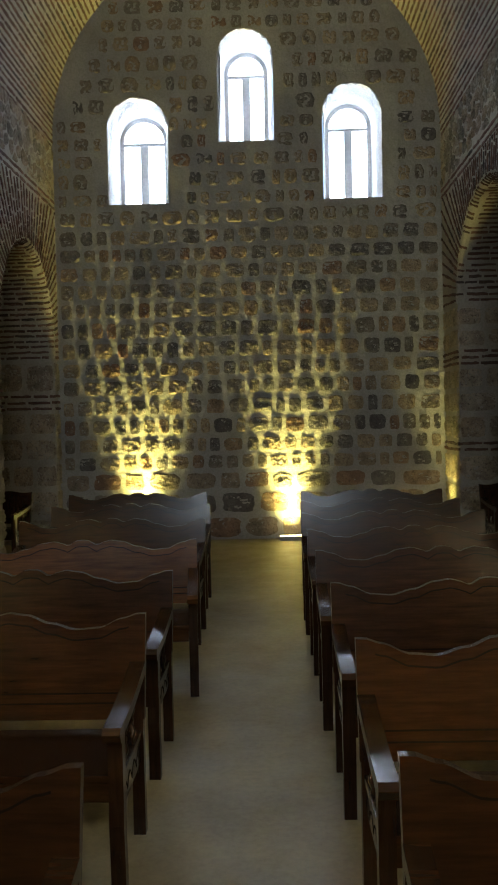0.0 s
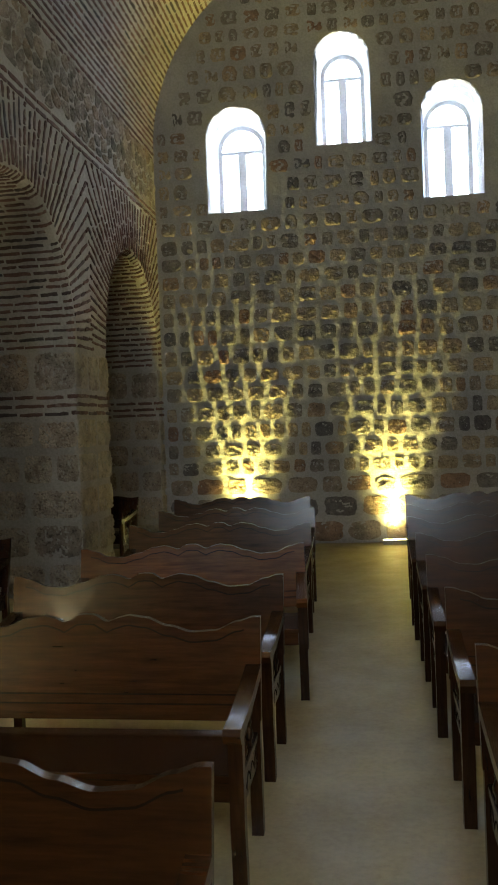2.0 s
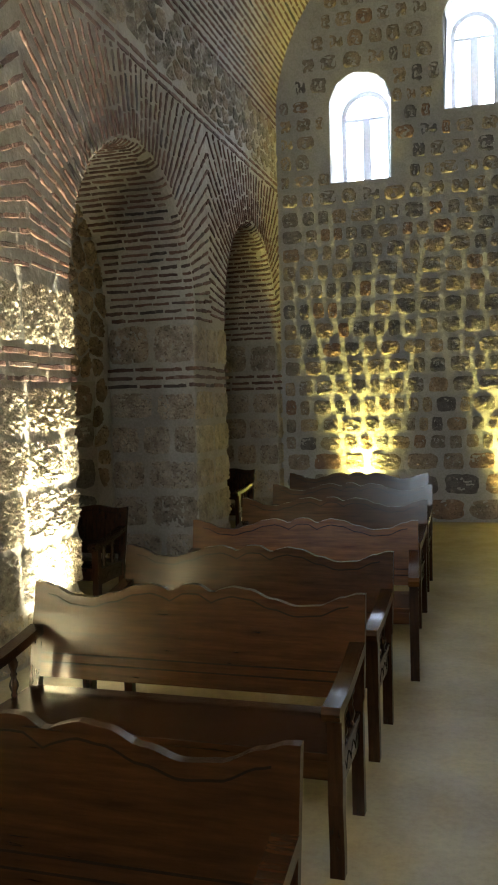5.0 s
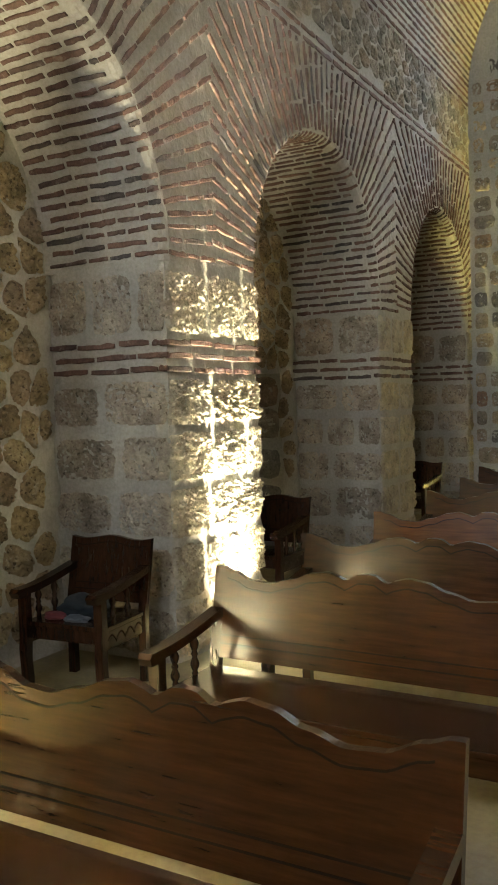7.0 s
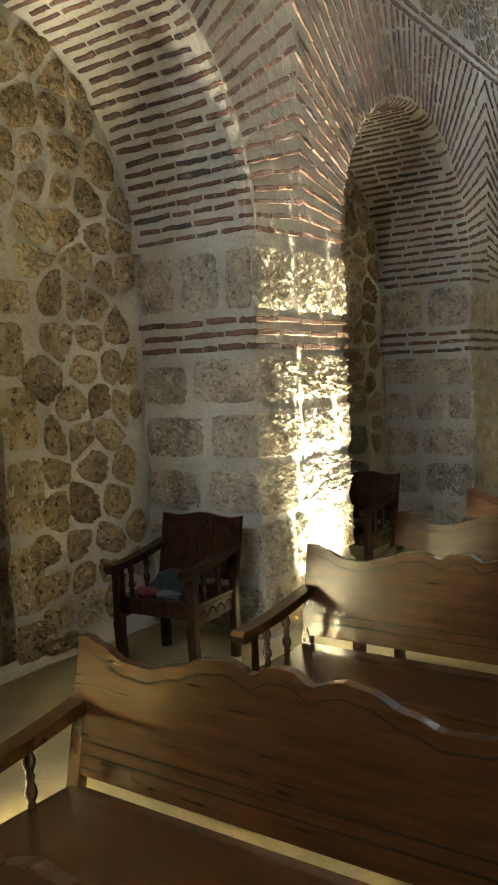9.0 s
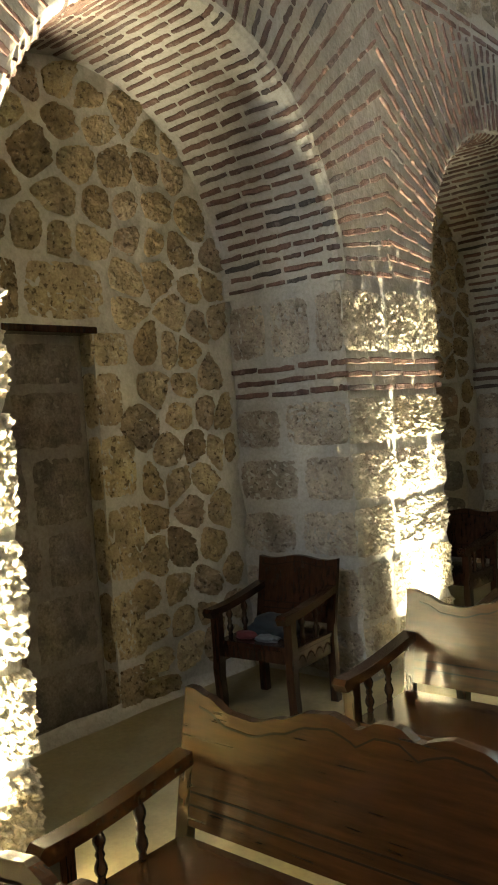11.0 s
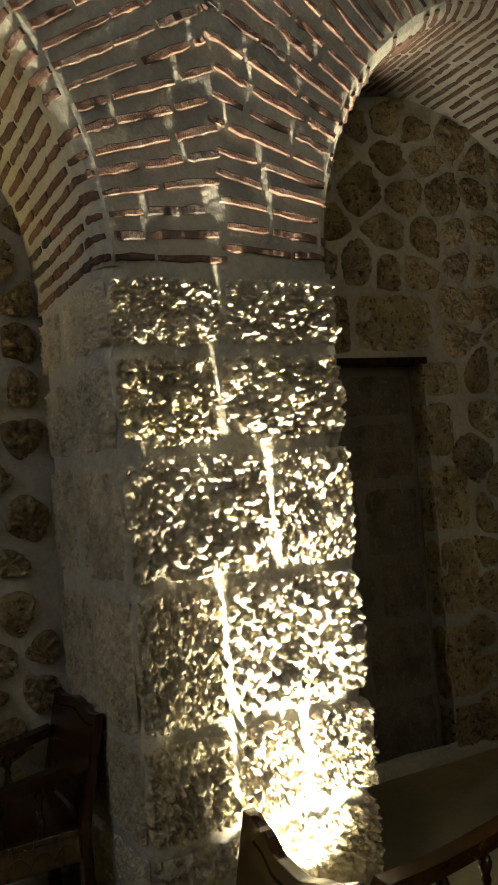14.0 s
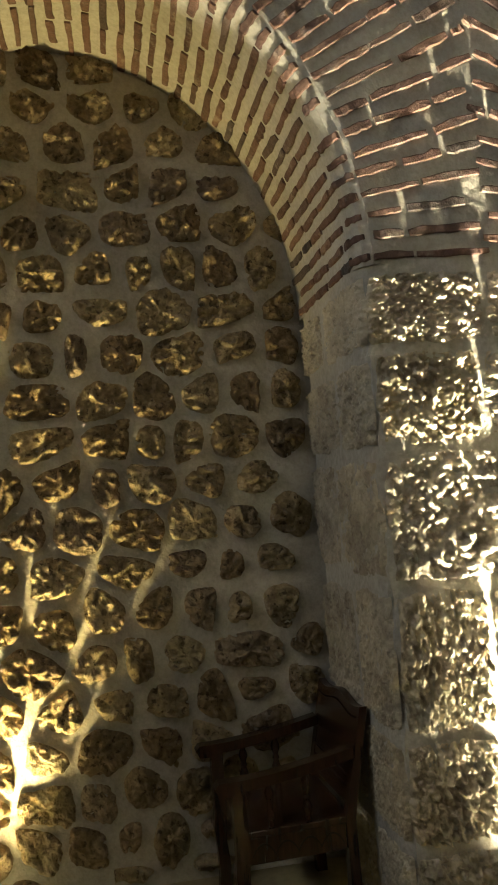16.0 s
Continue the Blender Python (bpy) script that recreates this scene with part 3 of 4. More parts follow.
def arcade(side, xf, xb, detail):
    """One arcade: piers, arched wall above them and the niches' back wall. side -1: the wall on the lower x."""
    inn = -side                                   # direction from the wall into the nave
    bays, piers_at, zs, rise = (BAYS, PIERS, ZS, RISE) if side < 0 else (BAYS_E, PIERS_E, ZS_E, RISE_E)
    tag = "west" if side < 0 else "east"
    # wall over the arches; each arch's edge is worn to a soft flare
    cols = [((YS, zs), (0.0, 0.0))]
    for a, b in bays:
        c, h = (a + b) / 2, (b - a) / 2
        cols.append(((a - FLARE - 0.002, zs), (0.0, 0.0)))
        for i in range(37):
            t = math.pi * i / 36
            ny, nz = -math.cos(t) / h, math.sin(t) / rise
            s = math.hypot(ny, nz)
            cols.append(((c - h * math.cos(t), zs + rise * math.sin(t)), (ny / s, nz / s)))
        cols.append(((b + FLARE + 0.002, zs), (0.0, 0.0)))
    cols.append(((YE, zs), (0.0, 0.0)))
    vs, fs = [], []
    for (y, z), (ny, nz) in cols:
        g = FLARE * (1 + 0.3 * noise.noise(Vector((y * 3, z * 3, 1.0))))
        g = FLARE if nz < 0.05 else g
        for dx, k in ((0.10, 0.0), (0.055, 0.13), (0.022, 0.42), (0.0, 1.0)):
            vs.append((xf - inn * dx, min(y + ny * g * k, YE), z + nz * g * k))
        vs += [(xf, min(y + ny * g, YE), ZV + 0.02), (xb, y, ZV + 0.02), (xb, y, z)]
    for i in range(len(cols) - 1):
        a, b = 7 * i, 7 * i + 7
        fs += [(a + j, b + j, b + (j + 1) % 7, a + (j + 1) % 7) for j in range(7)]
    wall = sheet("wall_" + tag, vs, fs, M_MORTAR)
    tagged(wall, "arcade wall with brick arches, rubble band and pale mortar", "wall", kind="structure")

    # the niches' back wall, with two blocked doorways
    doors = [(2.45, 3.57, 2.47), (7.15, 8.45, 2.05)] if side < 0 else []
    bl = sorted({YS, YE, *(v for d in doors for v in d[:2])})
    bvs, bfs = [], []

    def q(*ps):
        bfs.append(tuple(range(len(bvs), len(bvs) + 4)))
        bvs.extend(ps)
    xo = xb + side * 0.5
    for a, b in zip(bl, bl[1:]):
        d = next((d for d in doors if d[0] <= a and b <= d[1]), None)
        z0 = d[2] if d else 0.0
        q((xb, a, z0), (xb, b, z0), (xb, b, ZV), (xb, a, ZV))
        if d:
            xr = xb + side * (0.15 if d[0] < 5 else 0.42)
            q((xr, a, 0), (xr, b, 0), (xr, b, z0), (xr, a, z0))
            q((xb, a, z0), (xr, a, z0), (xr, b, z0), (xb, b, z0))
            q((xb, a, 0), (xr, a, 0), (xr, a, z0), (xb, a, z0))
            q((xb, b, 0), (xr, b, 0), (xr, b, z0), (xb, b, z0))
    q((xo, YS, 0), (xo, YE, 0), (xo, YE, ZV), (xo, YS, ZV))
    q((xb, YS, ZV), (xb, YE, ZV), (xo, YE, ZV), (xo, YS, ZV))
    back = sheet("wall_niche_" + tag, bvs, bfs, M_MORTAR)
    tagged(back, "niche wall of yellowish rubble set in pale mortar", "wall", kind="structure")

    uf = (0, 1, 0) if Vector((0, 1, 0)).cross(Vector((0, 0, 1))).x * inn > 0 else (0, -1, 0)
    piers = []
    for k, (a, b) in enumerate(piers_at):
        bm = pier_body(min(xf, xb), max(xf, xb), a, b, k, zs)
        p = part("pier_%s_%d" % (tag, k + 1), bm, M_MORTAR, None)
        tagged(p, "squared limestone pier with brick bands and rough faces", "pier", kind="structure")
        piers.append(p)
    if not detail:
        return wall, back, piers

    rg = random.Random(31 if side < 0 else 32)
    # stones of the piers
    bands = [1.985, 2.075, 2.165] if side < 0 else [1.29, 1.37, 2.46, 2.54, 2.62]
    rows_d = [0.0, 0.42, 0.84, 1.42, 1.96, 2.36, 2.68]
    rows_c = [0.0, 0.40, 0.82, 1.20, 1.58, 1.95]
    for k, (a, b) in enumerate(piers_at):
        if k == 0 or (side > 0 and k < 3):
            continue
        near = side < 0 and k in (1, 2)
        shapes = SH_PIER if near else SH_PIER_LO
        if k == 1:
            rows = [rows_d]
        else:
            rows = [rows_c, [2.20, 2.68]] if side < 0 else [[0.0, 0.42, 0.84, 1.25], [1.42, 1.78, 2.10, 2.42], [2.66, 2.95, 3.25]]
        poses, sides, bricks = [], [], []
        for r in rows:
            for u, v, w, h in courses(a + 0.005, b - 0.005, 0, 0, (0.3, 0.4), (0.34, 0.62), 0.035, rg, rows=r, wob=0.06):
                poses.append(frame_at((xf, u, v), uf, (0, 0, 1), w * 1.02, h, rg.uniform(0.03, 0.042) if near else 0.024))
            x0, x1 = min(xf, xb), max(xf, xb)
            if k == 1 and side < 0:
                poses = []
                for r0, r1, cuts in D_FRONT:
                    for c0, c1 in zip(cuts, cuts[1:]):
                        poses.append(frame_at((xf, (c0 + c1) / 2, (r0 + r1) / 2), uf, (0, 0, 1), c1 - c0 - 0.018, r1 - r0 - 0.03, rg.uniform(0.046, 0.062)))
            for u, v, w, h in courses(x0 + 0.005, x1 - 0.005, 0, 0, (0.3, 0.4), (0.40, 0.62) if k == 1 else (0.32, 0.62), 0.045, rg, rows=r, wob=0.10):
                (poses if k == 1 else sides).append(frame_at((u, a, v), (1, 0, 0), (0, 0, 1), w * 1.03, h * 1.03, 0.020, 0 if k == 1 else rg.uniform(-0.03, 0.03)))
        if k != 1:
            for z in bands:
                y = a
                while y < b - 0.05:
                    L = min(rg.uniform(0.22, 0.4), b - y)
                    bricks.append(frame_at((xf, y + L / 2, z + rg.uniform(-0.006, 0.006)), uf, (0, 0, 1), L, 0.04, 0.03))
                    y += L + rg.uniform(0.015, 0.05)
                x = min(xf, xb) + rg.uniform(0, 0.1)
                while x < max(xf, xb) - 0.05:
                    L = min(rg.uniform(0.2, 0.36), max(xf, xb) - x)
                    bricks.append(frame_at((x + L / 2, a, z + rg.uniform(-0.006, 0.006)), (1, 0, 0), (0, 0, 1), L, 0.04, 0.03))
                    x += L + rg.uniform(0.015, 0.05)
        lay("stone", shapes, poses, piers[k])
        lay("stone", SH_SIDE, sides, piers[k])
        lay("brick", SH_BRICK, bricks, piers[k])

    # brick arches: rays on the face, courses on the soffit
    for k, (a, b) in enumerate(bays):
        if side > 0 and k < 2:
            continue
        c, h = (a + b) / 2, (b - a) / 2
        lo = (piers_at[k][0] + piers_at[k][1]) / 2
        hi = (piers_at[k + 1][0] + piers_at[k + 1][1]) / 2 if k < 3 else YE - 0.02
        arch = thing("brick_arch", "round arch of thin red bricks in thick mortar", "arch", group="arcade arches")
        soff, fan, arris = [], [], []
        n_samp = 600
        pts = [(c - h * math.cos(math.pi * i / n_samp), zs + rise * math.sin(math.pi * i / n_samp)) for i in range(n_samp + 1)]
        run, nextat = 0.0, 0.06
        for i in range(1, n_samp):
            run += math.dist(pts[i], pts[i - 1])
            if run < nextat:
                continue
            nextat += (0.081 if k < 2 else 0.078) * rg.uniform(0.94, 1.06)
            py, pz = pts[i]
            t = math.pi * i / n_samp
            ny, nz = -math.cos(t) / h, math.sin(t) / rise
            s = math.hypot(ny, nz)
            ny, nz = ny / s, nz / s
            # soffit
            u = Vector((1, 0, 0))
            v = Vector((0, nz, -ny))
            if u.cross(v).dot(Vector((0, -ny, -nz))) < 0:
                v = -v
            lo_x, hi_x = (xb, xf - 0.085) if side < 0 else (xf + 0.085, xb)
            x = lo_x + rg.uniform(0.0, 0.12)
            while x < hi_x - 0.05:
                L = min(rg.uniform(0.14, 0.34), hi_x - x)
                soff.append(frame_at((x + L / 2, py, pz), u, v, L, rg.uniform(0.028, 0.042), 0.024, rg.uniform(-0.04, 0.04)))
                x += L + rg.uniform(0.012, 0.04)
            # bent bricks of the flared edge
            w3 = Vector((inn * 0.09, ny * 0.052, nz * 0.052)).normalized()
            v3 = Vector((0, nz, -ny))
            if w3.cross(v3).dot(Vector((inn * 0.5, -ny, -nz))) < 0:
                v3 = -v3
            if rg.random() < 0.8:
                arris.append(frame_at((xf - inn * 0.042, py + ny * 0.016, pz + nz * 0.016), w3, v3, rg.uniform(0.07, 0.11), rg.uniform(0.026, 0.040), 0.020))
            # face
            far, slip = 1.6, rg.uniform(-0.035, 0.035)
            if nz > 1e-3:
                far = min(far, (4.87 - pz) / nz)
            if ny < -1e-3:
                far = min(far, (lo + slip - py) / ny)
            if ny > 1e-3:
                far = min(far, (min(hi + slip, YE - 0.01) - py) / ny)
            d = rg.uniform(0.05, 0.08)
            while d < far - 0.04:
                L = min(rg.uniform(0.12, 0.33), far - d)
                r = Vector((0, ny, nz))
                w = Vector((0, -nz, ny))
                if r.cross(w).x * inn < 0:
                    w = -w
                fan.append(frame_at((xf, py + ny * (d + L / 2), pz + nz * (d + L / 2)), r, w, L, rg.uniform(0.026, 0.042), rg.uniform(0.018, 0.034) if k < 2 else rg.uniform(0.024, 0.036), rg.uniform(-0.03, 0.03)))
                d += L + rg.uniform(0.012, 0.04)
        lay("brick", SH_BRICK, arris + fan + soff, arch, 300, SH_BRICK_I)

    # level brick courses and the rubble band over the arches
    y0 = 4.0 if side < 0 else 9.0
    flat = []
    for z in (4.91, 5.0, 5.80, 5.885):
        y = y0
        while y < YE - 0.05:
            L = min(rg.uniform(0.2, 0.36), YE - y)
            flat.append(frame_at((xf, y + L / 2, z), uf, (0, 0, 1), L, 0.042, 0.024, rg.uniform(-0.03, 0.03)))
            y += L + rg.uniform(0.02, 0.06)
    lay("brick", SH_BRICK, flat, wall, 200, SH_BRICK_I)
    lo, hi = (y0, YE) if uf[1] > 0 else (-YE, -y0)
    rubble("rubble_stone", M_BAND, wall, (xf, 0, 0), uf, lo, hi, 5.04, 5.76, 0.24, 0.018, rg, lambda p, v: True, 0.022, 0.72)

    # rubble of the niche walls
    if side < 0:
        for k, (a, b) in enumerate(bays):
            c, h = (a + b) / 2, (b - a) / 2

            def inside(p, v, c=c, h=h):
                y = p if uf[1] > 0 else -p
                if v > zs and (abs(y - c) / (h + 0.05)) ** 2 + ((v - zs) / (rise + 0.05)) ** 2 > 1:
                    return False
                if a < 3 < b and 2.26 < y < 3.80 and v < 2.92 and (y > 3.57 and v < 2.47 or y < 3.72 and v >= 2.47):
                    return False
                return not any(d[0] - 0.03 < y < d[1] + 0.03 and v < d[2] + 0.05 for d in doors)
            lo, hi = (a, b) if uf[1] > 0 else (-b, -a)
            rubble("rubble_stone", M_LIME, back, (xb, 0, 0), uf, lo, hi, 0.02, zs + rise + 0.1, (0.265, 0.29, 0.30, 0.30)[k], (0.040, 0.028, 0.03, 0.03)[k], rg, inside, (0.062, 0.040, 0.036, 0.036)[k], 0.80, (0.15, 0.24, 0.26, 0.26)[k])
        # large dark blocks that close the first doorway, and its jamb
        footing(back, xb, -side, 2.26, 4.82)
        part("door_filling", box(bmesh.new(), min(xb + side * 0.149, xb + side * 0.136), max(xb + side * 0.149, xb + side * 0.136), 2.452, 3.568, 0.0, 2.43), M_BROWN_MORTAR, back, "dark brown mortar of a blocked doorway")
        blk = []
        for u, v, w, hh in courses(2.45, 3.56, 0, 2.40, (0.36, 0.50), (0.45, 0.75), 0.008, rg):
            blk.append(frame_at((xb + side * 0.136, u, v), uf, (0, 0, 1), w * 1.03, hh * 1.03, 0.014))
        lay("stone_block", SH_BROWN, blk, back)
        quoin = []
        for z0, z1, w in ((0.0, 0.30, 0.36), (0.32, 0.80, 0.28), (0.83, 1.34, 0.33), (1.37, 1.80, 0.30), (1.83, 2.20, 0.22), (2.22, 2.45, 0.30)):
            quoin.append(frame_at((xb, 3.555 + w / 2, (z0 + z1) / 2), uf, (0, 0, 1), w, z1 - z0, 0.018, rg.uniform(-0.02, 0.02)))
            quoin.append(frame_at((xb + side * 0.07, 3.566, (z0 + z1) / 2), (1, 0, 0), (0, 0, 1), 0.13, z1 - z0, 0.012))
        for y0, y1 in ((2.30, 2.78), (2.80, 3.06), (3.07, 3.70)):
            quoin.append(frame_at((xb, (y0 + y1) / 2, 2.68 + rg.uniform(-0.01, 0.01)), uf, (0, 0, 1), y1 - y0, 0.38, 0.018))
        lay("quoin_stone", SH_QUOIN, quoin, back)
        part("lintel", box(bmesh.new(), min(xb + side * 0.14, xb - side * 0.012), max(xb + side * 0.14, xb - side * 0.012), 2.30, 3.60, 2.43, 2.474, 0.008), M_CHAIR, back, "thin dark timber lintel")
        dark = []
        for u, v, w, hh in courses(7.15, 8.45, 0, 2.03, (0.3, 0.42), (0.35, 0.6), 0.03, rg):
            dark.append(frame_at((xb + side * 0.42, u, v), uf, (0, 0, 1), w, hh, 0.012))
        for z in (0.0, 0.45, 0.86, 1.3, 1.65):
            dark.append(frame_at((xb + side * 0.21, 8.45, z + 0.2), (1, 0, 0), (0, 0, 1), 0.40, 0.37, 0.014))
        lay("dark_block", SH_DARK, dark, back)
    return wall, back, piers


arcade(-1, XL, XLB, True)
arcade(1, XR, XRB, True)

# ---- windows ----


def window(i, x, z0, z1, w):
    o = thing("window_%d" % i, "tall round-headed window with white frame and central mullion", "window", kind="structure")
    y, ro = YE + 0.66, w / 2
    r, zo = ro - 0.095, z1 - ro
    zc = zo
    k = 20
    # splayed, rough reveal between the opening and the frame, daylight glare in its colour
    rv, rf, m = [], [], 7
    rim = [(1, -1)] + [(0, math.pi * j / k) for j in range(k + 1)] + [(-1, -1)]
    for i in range(m + 1):
        f = i / m
        for sx, a in rim:
            rr = ro - 0.004 + (r + 0.018 - ro) * f
            px, pz = (x + sx * rr, z0) if sx else (x + rr * math.cos(a), zo + rr * math.sin(a))
            g = Vector((px * 7, f * 5, pz * 7))
            d = -0.06 * (1 - f) * abs(noise.noise(g)) - 0.035 * (1 - f) * noise.noise(g * 2.7)
            cx, cz = (x - px), (zo - pz) if pz > zo else 0.0
            n = math.hypot(cx, cz) or 1.0
            rv.append((px - cx / n * d, YE + 0.002 + 0.66 * f, pz - cz / n * d))
    q = len(rim)
    for i in range(m):
        for j in range(q - 1):
            rf.append((i * q + j, i * q + j + 1, (i + 1) * q + j + 1, (i + 1) * q + j))
    sheet("reveal", rv, rf, M_REVEAL, o, "rough splayed reveal, painted pale for the daylight glare", smooth=True)

    def hoop(ra, rb, y0, y1, zb):
        vs, fs = [], []
        path = [(1, None)] + [(None, math.pi * j / k) for j in range(k + 1)] + [(-1, None)]
        for sx, a in path:
            for rr in (ra, rb):
                p = (x + sx * rr, zb) if a is None else (x + rr * math.cos(a), zc + rr * math.sin(a))
                vs.extend([(p[0], y0, p[1]), (p[0], y1, p[1])])
        for j in range(len(path) - 1):
            a, b = 4 * j, 4 * j + 4
            fs.extend([(a, b, b + 2, a + 2), (a + 1, a + 3, b + 3, b + 1), (a, a + 1, b + 1, b), (a + 2, b + 2, b + 3, a + 3)])
        return vs, fs
    sheet("window_frame", *hoop(r - 0.045, r + 0.02, y, y + 0.07, z0), M_FRAME, o)
    part("transom", box(bmesh.new(), x - r, x + r, y - 0.003, y + 0.073, zc - 0.06, zc - 0.015, 0.006), M_FRAME, o)
    part("mullion", box(bmesh.new(), x - 0.06, x + 0.06, y - 0.006, y + 0.076, z0, zc - 0.06, 0.006), M_FRAME, o)
    part("window_sill", box(bmesh.new(), x - r, x + r, y - 0.05, y + 0.08, z0 + 0.001, z0 + 0.05, 0.006), M_FRAME, o)
    for s in (-1, 1):
        p = part("pane", box(bmesh.new(), x + min(s * 0.05, s * (r - 0.05)), x + max(s * 0.05, s * (r - 0.05)), y + 0.03, y + 0.036, z0 + 0.04, zc - 0.03), M_GLASS, o)
        p.visible_shadow = False
    fan = [(x + (r - 0.05) * math.cos(math.pi * j / k), zc + (r - 0.05) * math.sin(math.pi * j / k)) for j in range(k + 1)]
    p = part("pane", prism(fan, y + 0.03, y + 0.036, 1), M_GLASS, o)
    p.visible_shadow = False


for _i, (_x, _z0, _z1, _w) in enumerate(WINDOWS):
    window(_i + 1, _x, _z0, _z1, _w)

# ---- uplights ----
# fixtures for all lamps, the three added east ones included
for (_x, _y, _z), (_dx, _dy), _d, _w, _c in UPLIGHTS:
    _o = thing("floor_uplight", "slim steel floor uplight with a glowing warm lens", "floor light", Matrix.Translation((_x, _y, 0)) @ pose(0, 0, 0, 0, 0, 90 if _dx else 0), group="floor uplights")
    _b = box(bmesh.new(), -0.17, 0.17, -0.035, 0.035, 0.0, 0.066, 0.006)
    part("housing", _b, M_STEEL, _o)
    part("lens", box(bmesh.new(), -0.155, 0.155, -0.024, 0.024, 0.060, 0.071, 0.003), M_LENS, _o)

# ---- pews ----
PL, PH = 1.61, 0.93     # length and height of a pew


def crest(f):
    """Height of the back's top edge above its mean at f, 0 at one end and 1 at the other."""
    g = abs(f - 0.5) * 2
    keys = [(0.0, 0.945), (0.05, 0.943), (0.09, 0.925), (0.125, 0.908), (0.16, 0.922), (0.24, 0.940), (0.34, 0.930), (0.48, 0.893), (0.62, 0.866), (0.74, 0.872), (0.88, 0.912), (0.96, 0.930), (1.0, 0.93)]
    for (a, p), (b, q) in zip(keys, keys[1:]):
        if a <= g <= b:
            t = (g - a) / (b - a)
            t = t * t * (3 - 2 * t) if a > 0.16 else t
            return p + (q - p) * t
    return 0.93


def lathe(bm, x, y, z0, z1, radii, segs=10):
    n = len(radii)
    rings = []
    for i, r in enumerate(radii):
        z = z0 + (z1 - z0) * i / (n - 1)
        rings.append([bm.verts.new((x + r * math.cos(2 * math.pi * k / segs), y + r * math.sin(2 * math.pi * k / segs), z)) for k in range(segs)])
    for p, q in zip(rings, rings[1:]):
        for k in range(segs):
            bm.faces.new((p[k], p[(k + 1) % segs], q[(k + 1) % segs], q[k]))
    bm.faces.new(rings[0][::-1])
    bm.faces.new(rings[-1])
    return bm


SPINDLE = [0.012, 0.016, 0.012, 0.018, 0.022, 0.021, 0.016, 0.012, 0.017, 0.012, 0.016, 0.021, 0.022, 0.018, 0.012, 0.016, 0.012]


def lean(z):
    return 0.10 * (z - 0.44) / 0.49 if z > 0.44 else 0.0


